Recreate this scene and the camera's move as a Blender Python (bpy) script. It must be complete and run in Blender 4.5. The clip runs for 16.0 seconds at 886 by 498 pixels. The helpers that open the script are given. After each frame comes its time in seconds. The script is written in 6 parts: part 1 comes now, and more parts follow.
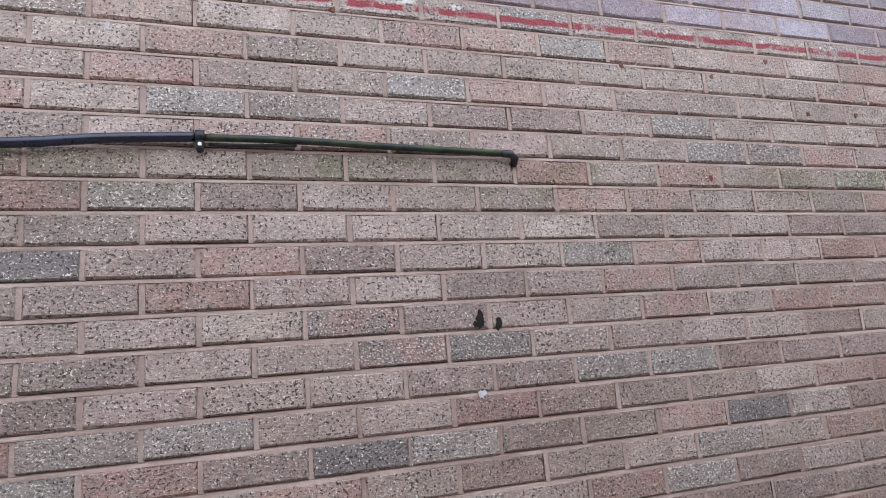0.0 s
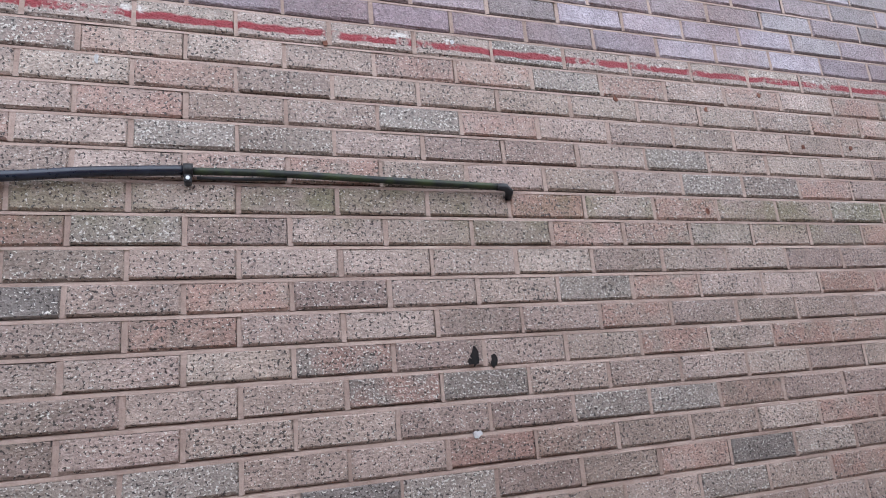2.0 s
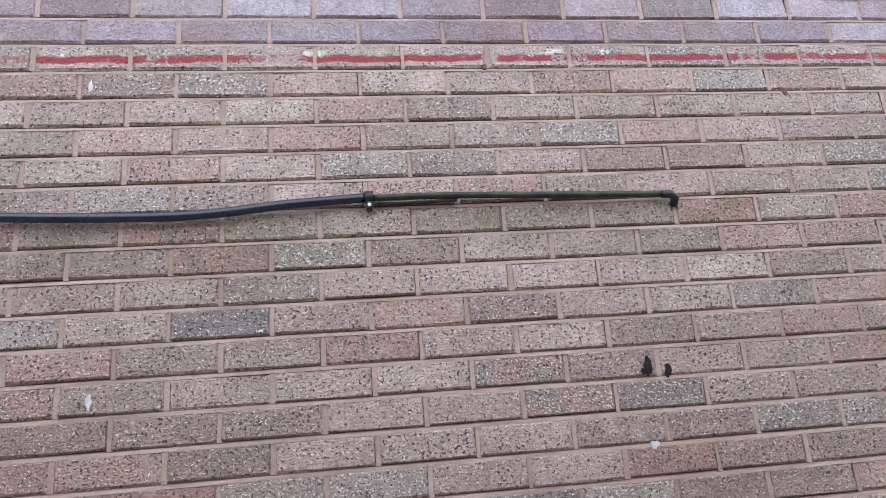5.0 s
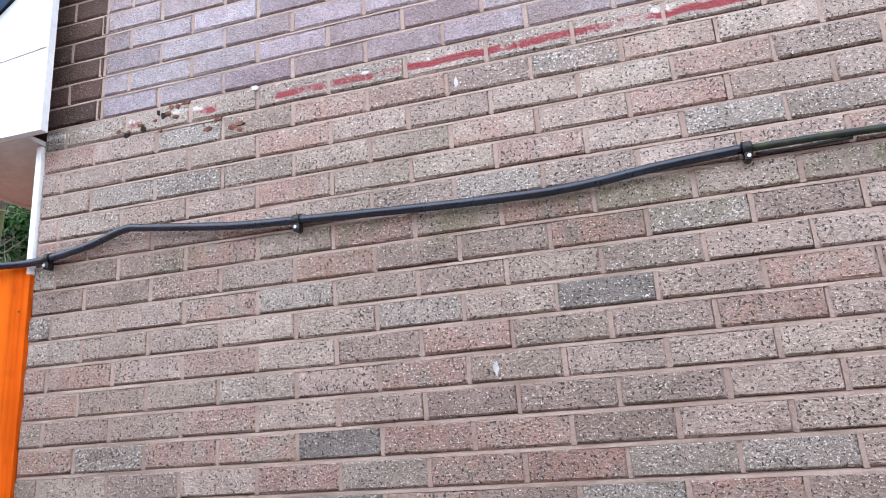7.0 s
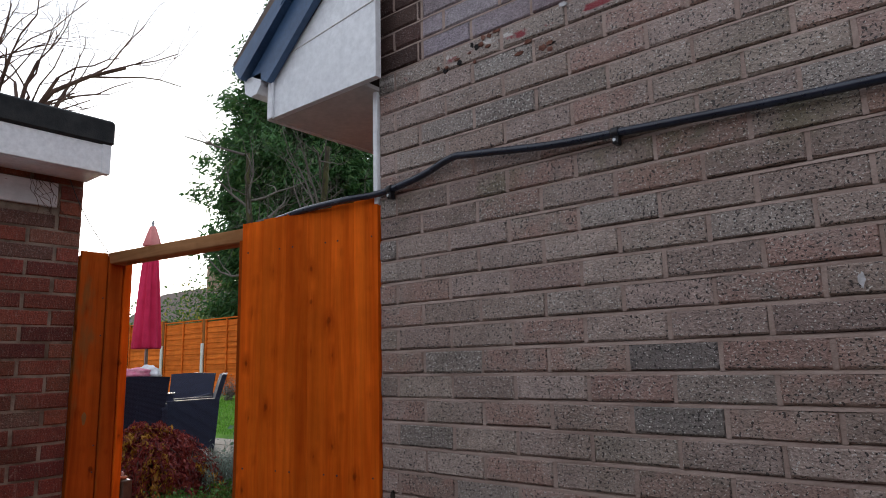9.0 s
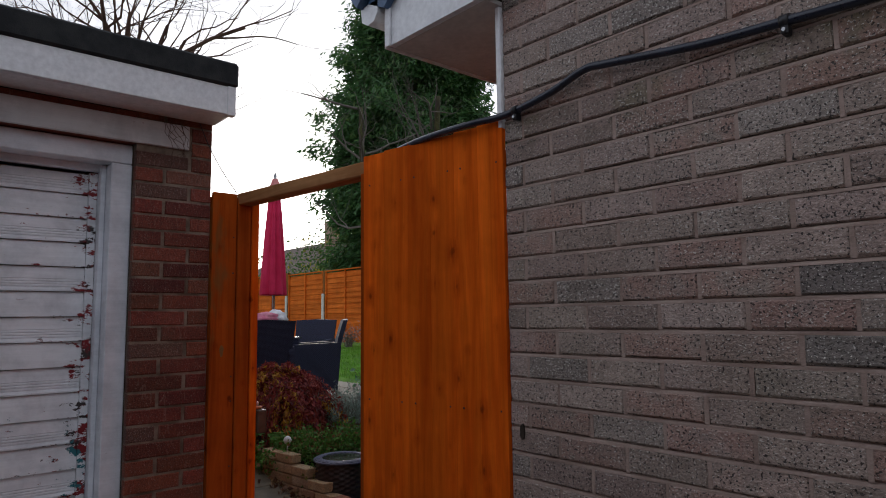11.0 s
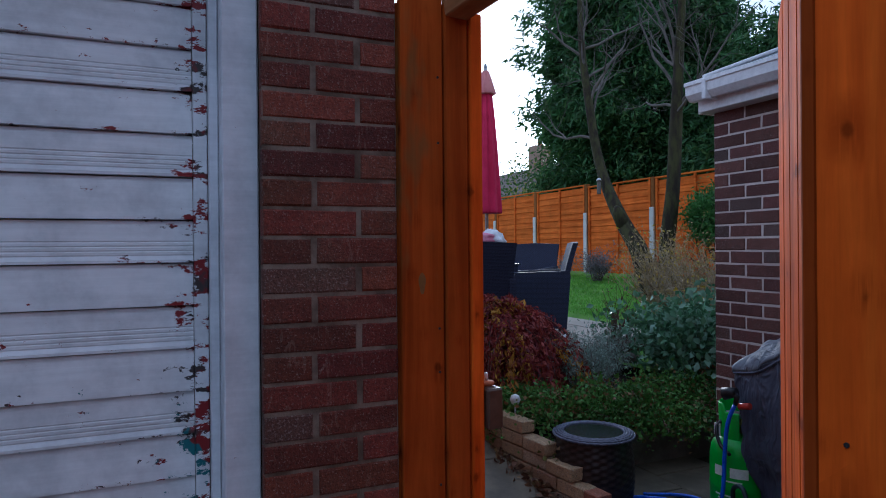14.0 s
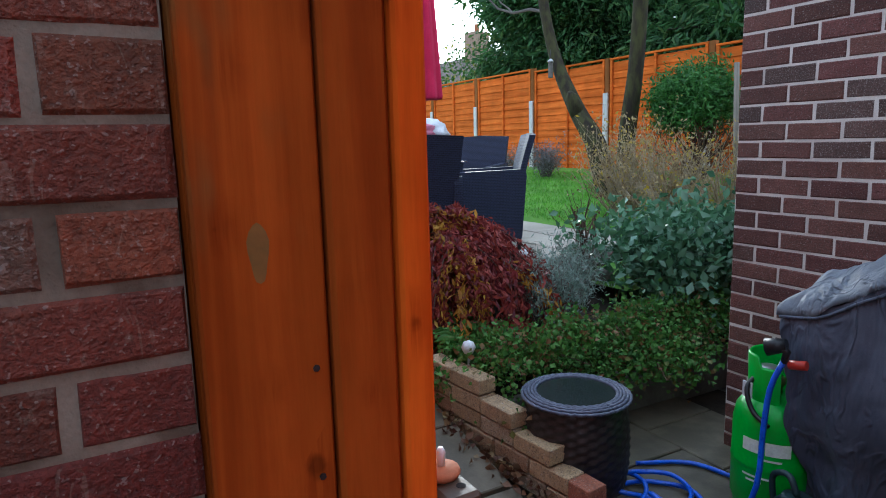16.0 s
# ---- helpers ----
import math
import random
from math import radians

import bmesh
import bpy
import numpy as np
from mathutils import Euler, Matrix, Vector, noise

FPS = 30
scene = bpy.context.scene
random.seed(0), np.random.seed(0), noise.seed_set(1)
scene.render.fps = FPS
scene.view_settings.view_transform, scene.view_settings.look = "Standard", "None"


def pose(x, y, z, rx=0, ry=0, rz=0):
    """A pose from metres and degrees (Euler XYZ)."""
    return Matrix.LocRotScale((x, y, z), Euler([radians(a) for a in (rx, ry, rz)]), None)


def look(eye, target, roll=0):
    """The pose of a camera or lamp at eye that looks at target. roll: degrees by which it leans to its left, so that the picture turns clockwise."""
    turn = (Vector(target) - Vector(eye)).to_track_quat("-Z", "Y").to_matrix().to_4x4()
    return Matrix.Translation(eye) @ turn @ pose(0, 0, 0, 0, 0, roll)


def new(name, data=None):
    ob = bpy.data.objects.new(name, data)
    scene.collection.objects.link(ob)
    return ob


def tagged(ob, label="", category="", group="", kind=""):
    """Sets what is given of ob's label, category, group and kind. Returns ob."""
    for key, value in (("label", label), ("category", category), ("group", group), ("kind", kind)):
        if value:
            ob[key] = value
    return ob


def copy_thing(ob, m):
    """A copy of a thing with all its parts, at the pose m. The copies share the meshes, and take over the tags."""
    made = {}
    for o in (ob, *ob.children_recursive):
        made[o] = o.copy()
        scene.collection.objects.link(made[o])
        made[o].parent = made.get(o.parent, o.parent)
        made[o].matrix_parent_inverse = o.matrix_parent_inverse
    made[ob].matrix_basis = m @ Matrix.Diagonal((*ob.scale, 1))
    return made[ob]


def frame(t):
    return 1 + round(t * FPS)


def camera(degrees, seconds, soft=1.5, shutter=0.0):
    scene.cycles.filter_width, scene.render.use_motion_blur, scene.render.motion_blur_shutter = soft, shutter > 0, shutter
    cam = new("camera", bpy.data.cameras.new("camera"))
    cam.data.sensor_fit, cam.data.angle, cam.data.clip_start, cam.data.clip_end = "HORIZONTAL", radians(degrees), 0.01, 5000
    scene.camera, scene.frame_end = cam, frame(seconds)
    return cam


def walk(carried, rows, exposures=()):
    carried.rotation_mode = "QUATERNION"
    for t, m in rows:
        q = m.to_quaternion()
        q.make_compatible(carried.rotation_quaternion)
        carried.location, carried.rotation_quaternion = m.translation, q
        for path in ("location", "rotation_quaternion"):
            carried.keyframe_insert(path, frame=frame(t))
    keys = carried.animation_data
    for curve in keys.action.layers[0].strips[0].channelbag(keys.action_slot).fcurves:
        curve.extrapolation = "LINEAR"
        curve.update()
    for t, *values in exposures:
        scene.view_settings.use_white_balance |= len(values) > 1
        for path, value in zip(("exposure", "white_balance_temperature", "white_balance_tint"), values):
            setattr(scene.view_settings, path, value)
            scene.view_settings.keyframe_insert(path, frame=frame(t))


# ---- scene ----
cam = camera(68.6, 16.0, soft=1.0)
PATH = [
    (0, (0.051, 0.17, 1.574), (0.7, 2.025, 1.95), -4.8),
    (0.5, (0.052, 0.177, 1.575), (0.718, 2.02, 1.971), -4.9),
    (1, (0.061, 0.181, 1.582), (0.721, 2.023, 1.997), -5.1),
    (1.5, (0.065, 0.197, 1.578), (0.715, 2.039, 2.01), -5.2),
    (2, (0.067, 0.201, 1.584), (0.73, 2.027, 2.059), -5.1),
    (2.5, (0.066, 0.193, 1.587), (0.747, 2.002, 2.1), -5.2),
    (3, (0.064, 0.188, 1.586), (0.73, 1.996, 2.125), -5.8),
    (3.2, (0.068, 0.186, 1.586), (0.732, 1.995, 2.118), -6.0),
    (5.3, (-0.048, 0.157, 1.609), (0.137, 2.082, 2.12), -4.0),
    (5.5, (-0.067, 0.16, 1.607), (0.074, 2.088, 2.119), -3.7),
    (6, (-0.121, 0.157, 1.6), (-0.139, 2.086, 2.127), -3.0),
    (6.5, (-0.231, 0.166, 1.596), (-0.482, 2.082, 2.109), -3.0),
    (7, (-0.319, 0.142, 1.602), (-0.804, 2.016, 2.103), -4.1),
    (7.5, (-0.348, 0.125, 1.587), (-1.174, 1.867, 2.12), -2.7),
    (8, (-0.378, 0.112, 1.567), (-1.359, 1.801, 2.0), -1.5),
    (8.5, (-0.406, 0.102, 1.559), (-1.539, 1.697, 1.972), -1.1),
    (9, (-0.431, 0.094, 1.561), (-1.676, 1.622, 1.9), -1.4),
    (9.5, (-0.454, 0.091, 1.535), (-1.766, 1.57, 1.838), -0.6),
    (10, (-0.458, 0.086, 1.531), (-1.847, 1.502, 1.795), -0.6),
    (10.2, (-0.457, 0.087, 1.523), (-1.887, 1.462, 1.778), -0.5),
    (12.3, (-1.038, 0.384, 1.458), (-2.698, 1.497, 1.526), -2.0),
    (12.5, (-1.138, 0.432, 1.461), (-2.866, 1.437, 1.521), -1.2),
    (13, (-1.442, 0.534, 1.474), (-3.128, 1.602, 1.595), -0.6),
    (13.5, (-1.714, 0.629, 1.477), (-3.346, 1.783, 1.543), -2.2),
    (14, (-2.054, 0.785, 1.431), (-3.891, 1.577, 1.428), -0.5),
    (14.5, (-2.387, 0.861, 1.406), (-4.147, 1.809, 1.324), -1.2),
    (15, (-2.64, 1.015, 1.401), (-4.343, 2.055, 1.277), -1.3),
    (15.5, (-2.832, 1.179, 1.428), (-4.659, 1.98, 1.286), -0.3),
    (16, (-3.074, 1.292, 1.437), (-4.805, 2.239, 1.109), -1.5),
]
walk(cam, [(t, look(eye, target, roll)) for t, eye, target, roll in PATH],
     exposures=[(0, 1.57, 6500, 10), (6, 1.77, 6500, 10), (7, 1.97, 6500, 9), (7.6, 1.58, 6500, 9), (8, 0.85, 6500, 10), (9, 0.1, 6650, 10), (10, -0.3, 6750, 10), (12.5, -0.63, 6550, 14), (13.5, -0.8, 6500, 14), (14, -0.35, 5100, 10), (14.5, -0.15, 6600, 28), (15, 0.25, 6800, 14), (15.5, 0.45, 7100, 12), (16, 0.66, 5450, 2)])

# ---- world and light ----
world = bpy.data.worlds.new("sky")
scene.world = world
world.use_nodes = True
wn, wl = world.node_tree.nodes, world.node_tree.links
wn.clear()
SUN_AZ, SUN_EL = radians(62), radians(14)
sky = wn.new("ShaderNodeTexSky")
sky.sky_type, sky.sun_disc = "NISHITA", False
sky.sun_elevation, sky.sun_rotation = SUN_EL, -SUN_AZ
sky.dust_density, sky.air_density, sky.ozone_density = 2.0, 1.0, 2.0
veil = wn.new("ShaderNodeHueSaturation")
veil.inputs["Saturation"].default_value = 0.3
haze = wn.new("ShaderNodeMix")
haze.data_type = "RGBA"
haze.inputs["Factor"].default_value = 0.6
haze.inputs["B"].default_value = (8.6, 9.5, 11.2, 1)
wbg = wn.new("ShaderNodeBackground")
wbg.inputs["Strength"].default_value = 0.15
wout = wn.new("ShaderNodeOutputWorld")
wl.new(sky.outputs[0], veil.inputs["Color"])
wl.new(veil.outputs[0], haze.inputs["A"])
wl.new(haze.outputs["Result"], wbg.inputs["Color"])
wl.new(wbg.outputs[0], wout.inputs["Surface"])

sun = new("sun", bpy.data.lights.new("sun", "SUN"))
sun.data.energy, sun.data.angle, sun.data.color = 3.0, radians(12), (1.0, 0.93, 0.84)
sun_way = Vector((-math.sin(SUN_AZ) * math.cos(SUN_EL), math.cos(SUN_AZ) * math.cos(SUN_EL), math.sin(SUN_EL)))
sun.matrix_world = look(sun_way * 60, (0, 0, 0))


# ---- materials ----
class Nodes:
    """A material's node tree with short ways to add and join nodes."""

    def __init__(self, name):
        self.mat = bpy.data.materials.new(name)
        self.mat.use_nodes = True
        self.tree = self.mat.node_tree
        self.tree.nodes.clear()
        self.out = self.add("ShaderNodeOutputMaterial")
        self.bsdf = self.add("ShaderNodeBsdfPrincipled")
        self.join(self.bsdf.outputs[0], self.out.inputs["Surface"])
        self.geo = self.add("ShaderNodeNewGeometry")
        self.pos = self.geo.outputs["Position"]

    def add(self, kind):
        return self.tree.nodes.new(kind)

    def join(self, a, b):
        self.tree.links.new(a, b)

    def put(self, socket, v):
        if isinstance(v, (int, float)):
            socket.default_value = v
        elif isinstance(v, tuple):
            socket.default_value = (*v, 1) if len(v) == 3 and len(socket.default_value) == 4 else v
        else:
            self.join(v, socket)

    def math(self, op, a, b=0.0, c=0.0):
        n = self.add("ShaderNodeMath")
        n.operation = op
        for s, v in zip(n.inputs, (a, b, c)):
            self.put(s, v)
        return n.outputs[0]

    def scaled(self, k, where=None):
        n = self.add("ShaderNodeVectorMath")
        n.operation = "MULTIPLY"
        self.put(n.inputs[0], where or self.pos)
        n.inputs[1].default_value = k
        return n.outputs[0]

    def noise(self, scale, detail=4.0, rough=0.6, where=None, distort=0.0):
        n = self.add("ShaderNodeTexNoise")
        n.inputs["Scale"].default_value, n.inputs["Detail"].default_value = scale, detail
        n.inputs["Roughness"].default_value, n.inputs["Distortion"].default_value = rough, distort
        self.join(where or self.pos, n.inputs["Vector"])
        return n.outputs["Fac"]

    def step(self, v, a, b, lo=0.0, hi=1.0):
        n = self.add("ShaderNodeMapRange")
        n.interpolation_type = "SMOOTHSTEP"
        for s, x in zip(n.inputs, (v, a, b, lo, hi)):
            self.put(s, x)
        return n.outputs[0]

    def mix(self, f, a, b, blend="MIX"):
        n = self.add("ShaderNodeMix")
        n.data_type, n.blend_type = "RGBA", blend
        self.put(n.inputs["Factor"], f)
        self.put(n.inputs["A"], a)
        self.put(n.inputs["B"], b)
        return n.outputs["Result"]

    def tone(self, colour, value, sat=1.0, hue=0.5):
        n = self.add("ShaderNodeHueSaturation")
        self.put(n.inputs["Color"], colour)
        self.put(n.inputs["Value"], value)
        self.put(n.inputs["Saturation"], sat)
        self.put(n.inputs["Hue"], hue)
        return n.outputs[0]

    def chance(self):
        """A random number for each object and each loose piece of a mesh."""
        o = self.add("ShaderNodeObjectInfo")
        return self.math("FRACT", self.math("ADD", self.math("MULTIPLY", o.outputs["Random"], 7.31), self.geo.outputs["Random Per Island"]))

    def height(self, h, strength=0.3, distance=0.004):
        n = self.add("ShaderNodeBump")
        n.inputs["Strength"].default_value, n.inputs["Distance"].default_value = strength, distance
        self.put(n.inputs["Height"], h)
        self.join(n.outputs[0], self.bsdf.inputs["Normal"])

    def done(self, colour, rough=0.8, metal=0.0, spec=0.4):
        self.put(self.bsdf.inputs["Base Color"], colour)
        self.put(self.bsdf.inputs["Roughness"], rough)
        self.bsdf.inputs["Metallic"].default_value = metal
        self.bsdf.inputs["Specular IOR Level"].default_value = spec
        return self.mat


def plain(name, c1, c2, scale=6.0, fine=90.0, rough=0.75, bump=0.25, rand=0.0, metal=0.0, spec=0.4, stretch=(1, 1, 1)):
    """A surface that wanders between two colours, with a fine grain."""
    n = Nodes(name)
    w = n.scaled(stretch)
    col = n.mix(n.step(n.noise(scale, where=w), 0.35, 0.65), c1, c2)
    f = n.noise(fine, 3, where=w)
    v = n.math("MULTIPLY_ADD", f, 0.5, 0.75)
    if rand:
        v = n.math("MULTIPLY", v, n.math("MULTIPLY_ADD", n.chance(), 2 * rand, 1 - rand))
    col = n.tone(col, v)
    n.height(f, bump, 0.003)
    return n.done(col, n.math("MULTIPLY_ADD", f, 0.25, rough - 0.12), metal, spec)


def brick_material(name, c1, c2, grit=1.0, rand=0.2, stripe=False, hues=0.02, moss=0.0, streaks=0.0, rough=0.78, algae=False):
    """Fired clay with dark pits, pale grit, a tone for each brick, and a worn painted line if asked."""
    n = Nodes(name)
    r = n.chance()
    big = n.step(n.noise(2.2, 3), 0.35, 0.65)
    col = n.mix(n.math("MULTIPLY_ADD", big, 0.5, n.math("MULTIPLY", r, 0.5)), c1, c2)
    r2 = n.math("FRACT", n.math("MULTIPLY", r, 13.7))
    gritty = n.math("MULTIPLY", n.step(r2, 0.82, 0.99), 0.25)
    mid = n.noise(28, 4, 0.7)
    col = n.tone(col, n.math("MULTIPLY", n.math("MULTIPLY_ADD", mid, 1.0, 0.5), n.math("MULTIPLY_ADD", r, 2 * rand, 1 - rand)),
                 1.0, n.math("MULTIPLY_ADD", r2, hues, 0.5 - hues / 2))
    col = n.tone(col, n.math("SUBTRACT", 1.0, gritty), n.math("SUBTRACT", 1.0, gritty))
    if moss:
        col = n.mix(n.math("MULTIPLY", n.step(n.noise(1.7, 4, 0.7), 0.5, 0.72), moss), col, (0.13, 0.13, 0.07))
    if algae:
        zed = n.add("ShaderNodeSeparateXYZ")
        n.join(n.pos, zed.inputs[0])
        run = n.math("MULTIPLY", n.step(zed.outputs["Z"], 1.93, 2.10), n.step(zed.outputs["Z"], 2.115, 2.13, 1.0, 0.0))
        run = n.math("MULTIPLY", run, n.step(n.noise(5.0, 4, 0.7), 0.40, 0.66))
        col = n.mix(n.math("MULTIPLY", run, 0.6), col, (0.15, 0.145, 0.06))
        ruddy = n.math("MULTIPLY", n.step(n.math("FRACT", n.math("MULTIPLY", r, 29.3)), 0.72, 0.80), 0.55)
        col = n.mix(n.math("MULTIPLY", ruddy, n.step(n.noise(14, 3), 0.3, 0.6)), col, (0.36, 0.185, 0.145))
    crumb = n.noise(120, 3, 0.75)
    col = n.tone(col, n.step(crumb, 0.27, 0.73, 0.72, 1.24))
    pits = n.noise(150, 1, 0.5)
    patches = n.noise(9, 2)
    dark = n.math("MULTIPLY", n.step(n.math("MULTIPLY_ADD", patches, 0.18, pits), 0.70, 0.745), 0.92 * grit)
    col = n.mix(dark, col, (0.045, 0.035, 0.032))
    pale = n.noise(180, 1, 0.5, where=n.scaled((1, 1, 1.2)))
    col = n.mix(n.math("MULTIPLY", n.step(n.math("ADD", pale, n.math("MULTIPLY", gritty, 0.22)), 0.645, 0.70), 0.8 * grit), col, (0.66, 0.62, 0.57))
    if streaks:
        run_off = n.step(n.math("MULTIPLY_ADD", n.noise(3.0, 2), 0.22, n.noise(1.0, 3, 0.6, where=n.scaled((48, 48, 15)), distort=1.8)), 0.70, 0.78)
        col = n.mix(n.math("MULTIPLY", run_off, streaks), col, (0.40, 0.34, 0.27))
    if stripe:
        z = n.add("ShaderNodeSeparateXYZ")
        n.join(n.pos, z.inputs[0])
        wob = n.math("MULTIPLY_ADD", n.noise(14, 3), 0.024, -0.012)
        zz = n.math("ADD", z.outputs["Z"], wob)
        band = n.math("MULTIPLY", n.step(zz, 2.515, 2.520), n.step(zz, 2.534, 2.541, 1.0, 0.0))
        worn = n.step(n.math("ADD", n.noise(7, 5, 0.75), n.step(z.outputs["X"], -1.9, 0.2, -0.04, 0.13)), 0.5, 0.6)
        col = n.mix(n.math("MULTIPLY", band, worn), col, (0.26, 0.02, 0.03))
        chalk = n.math("MULTIPLY", n.step(zz, 2.53, 2.537), n.step(zz, 2.545, 2.553, 1.0, 0.0))
        chip = n.step(n.math("ADD", n.noise(5, 5, 0.8), n.step(z.outputs["X"], -1.7, -0.6, 0.09, 0.0)), 0.585, 0.63)
        col = n.mix(n.math("MULTIPLY", chalk, chip), col, (0.62, 0.58, 0.55))
    h = n.math("ADD", n.math("MULTIPLY", dark, -0.9), n.math("ADD", n.math("MULTIPLY", mid, 0.6), n.math("MULTIPLY", crumb, 0.9)))
    h = n.math("ADD", h, n.math("MULTIPLY", pale, 0.5))
    n.height(h, 0.9, 0.007)
    return n.done(col, rough, 0.0, 0.5)


def wood_material(name, c1, c2, knots=True, rand=0.12, rough=0.72, along="z", green=0.0):
    """Stained softwood with grain along one axis and dark knots."""
    n = Nodes(name)
    k = {"z": (14, 14, 0.9), "x": (0.9, 14, 14), "y": (14, 0.9, 14)}[along]
    r = n.chance()
    shift = n.add("ShaderNodeVectorMath")
    n.join(n.scaled(k), shift.inputs[0])
    comb = n.add("ShaderNodeCombineXYZ")
    n.put(comb.inputs[2], n.math("MULTIPLY", r, 40.0))
    n.put(comb.inputs[0], n.math("MULTIPLY", r, 9.0))
    n.join(comb.outputs[0], shift.inputs[1])
    g = n.noise(1.0, 5, 0.6, where=shift.outputs[0], distort=1.2)
    fine = n.noise(7.0, 3, 0.7, where=shift.outputs[0])
    col = n.mix(n.step(g, 0.3, 0.7), c1, c2)
    blot = n.noise(3.5, 4, 0.65)
    long_k = {"z": (11, 11, 0.7), "x": (0.7, 11, 11), "y": (11, 0.7, 11)}[along]
    band = n.noise(1.0, 3, 0.6, where=n.scaled(long_k))
    v = n.math("MULTIPLY", n.math("MULTIPLY_ADD", fine, 0.4, 0.8), n.math("MULTIPLY_ADD", r, 2 * rand, 1 - rand))
    v = n.math("MULTIPLY", v, n.math("MULTIPLY", n.math("MULTIPLY_ADD", blot, 0.8, 0.6), n.step(band, 0.3, 0.7, 0.84, 1.12)))
    col = n.tone(col, v)
    if knots:
        vo = n.add("ShaderNodeTexVoronoi")
        vo.inputs["Scale"].default_value = 1.0
        vo.voronoi_dimensions = "2D"
        axes = n.add("ShaderNodeSeparateXYZ")
        n.join(n.pos, axes.inputs[0])
        flat = n.add("ShaderNodeCombineXYZ")
        n.put(flat.inputs[0], n.math("MULTIPLY", n.math("ADD", axes.outputs["X"], axes.outputs["Y"]), 8.5 if along == "z" else 5.0))
        n.put(flat.inputs[1], n.math("MULTIPLY", axes.outputs["Z"], 6.0))
        n.join(flat.outputs[0], vo.inputs["Vector"])
        d = n.math("ADD", vo.outputs["Distance"], n.math("MULTIPLY_ADD", n.noise(22, 3), 0.26, -0.13))
        csep = n.add("ShaderNodeSeparateColor")
        n.join(vo.outputs["Color"], csep.inputs[0])
        d = n.math("ADD", d, n.math("MULTIPLY", csep.outputs[0], 0.27))
        ring = n.step(d, 0.06, 0.15, 1.0, 0.0)
        halo = n.math("MULTIPLY", n.step(d, 0.10, 0.42, 1.0, 0.0), n.step(fine, 0.35, 0.6))
        col = n.mix(n.math("MULTIPLY", halo, 0.6), col, (c1[0] * 0.55, c1[1] * 0.42, c1[2] * 0.5))
        col = n.mix(n.math("MULTIPLY", ring, 0.6), col, (c1[0] * 0.18, c1[1] * 0.2, c1[2] * 0.4))
    if green:
        col = n.mix(n.math("MULTIPLY", n.step(n.noise(4.0, 4, 0.7, where=n.scaled((1, 1, 0.35))), 0.58, 0.7), green), col, (0.10, 0.11, 0.04))
    n.height(n.math("ADD", fine, n.math("MULTIPLY", g, 0.6)), 0.3, 0.003)
    return n.done(col, n.math("MULTIPLY_ADD", fine, 0.3, rough - 0.1), 0.0, 0.04)


def peeling_material(name, base, worn=0.0, along_y=False):
    """White gloss paint that has greyed and chipped, with red, teal and bare wood below; more so near the closing edge."""
    n = Nodes(name)
    dirt = n.noise(5, 5, 0.7)
    streak = n.noise(6, 4, 0.7, where=n.scaled((1, 0.5, 7)))
    col = n.mix(n.step(dirt, 0.35, 0.75), base, (base[0] * 0.72, base[1] * 0.73, base[2] * 0.74))
    col = n.tone(col, n.math("MULTIPLY_ADD", streak, 0.35, 0.83))
    x = n.add("ShaderNodeSeparateXYZ")
    n.join(n.pos, x.inputs[0])
    chip = n.noise(15, 7, 0.72, where=n.scaled((1, 0.8, 1.6)))
    edge = n.step(x.outputs["Y"], 0.74, 0.875, 0.0, 0.125) if along_y else 0.0
    low = 0.0
    if along_y:
        lip = n.math("FRACT", n.math("MULTIPLY", n.math("SUBTRACT", x.outputs["Z"], 0.045), 1 / 0.1128))
        near = n.math("MAXIMUM", n.step(lip, 0.0, 0.16, 0.075, 0.0), n.step(lip, 0.93, 1.0, 0.0, 0.06))
        near = n.math("MULTIPLY", near, n.step(x.outputs["Y"], 0.2, 0.8, 0.45, 1.0))
        low = n.math("ADD", n.step(x.outputs["Z"], 0.6, 1.5, 0.03, 0.0), near)
    gone = n.step(n.math("ADD", n.math("ADD", chip, edge), n.math("ADD", low, worn)), 0.69, 0.70)
    under = n.step(n.noise(7.0, 3), 0.52, 0.57)
    low_coat = n.mix(under, (0.22, 0.012, 0.016), (0.05, 0.04, 0.04))
    teal = n.step(n.math("ADD", n.noise(9, 3), n.step(x.outputs["Z"], 0.9, 1.25, 0.1, -0.05)), 0.6, 0.64)
    low_coat = n.mix(teal, low_coat, (0.02, 0.16, 0.19))
    col = n.mix(gone, col, low_coat)
    n.height(n.math("ADD", n.math("MULTIPLY", gone, -1.0), n.math("MULTIPLY", streak, 0.25)), 0.6, 0.003)
    return n.done(col, n.math("MULTIPLY_ADD", dirt, 0.3, 0.35), 0.0, 0.45)


def leaf_material(name, c1, c2, c3, through_light=0.3, rough=0.55):
    """Leaves: a colour for each leaf, and some light let through."""
    n = Nodes(name)
    r = n.chance()
    col = n.mix(n.step(r, 0.1, 0.6), c1, c2)
    col = n.mix(n.step(n.math("FRACT", n.math("MULTIPLY", r, 17.3)), 0.7, 0.95), col, c3)
    col = n.tone(col, n.math("MULTIPLY_ADD", n.noise(3.0, 3), 1.0, 0.5))
    n.done(col, rough, 0.0, 0.35)
    t = n.add("ShaderNodeBsdfTranslucent")
    n.put(t.inputs["Color"], col)
    m = n.add("ShaderNodeMixShader")
    m.inputs[0].default_value = through_light
    n.join(n.bsdf.outputs[0], m.inputs[1])
    n.join(t.outputs[0], m.inputs[2])
    n.join(m.outputs[0], n.out.inputs["Surface"])
    return n.mat


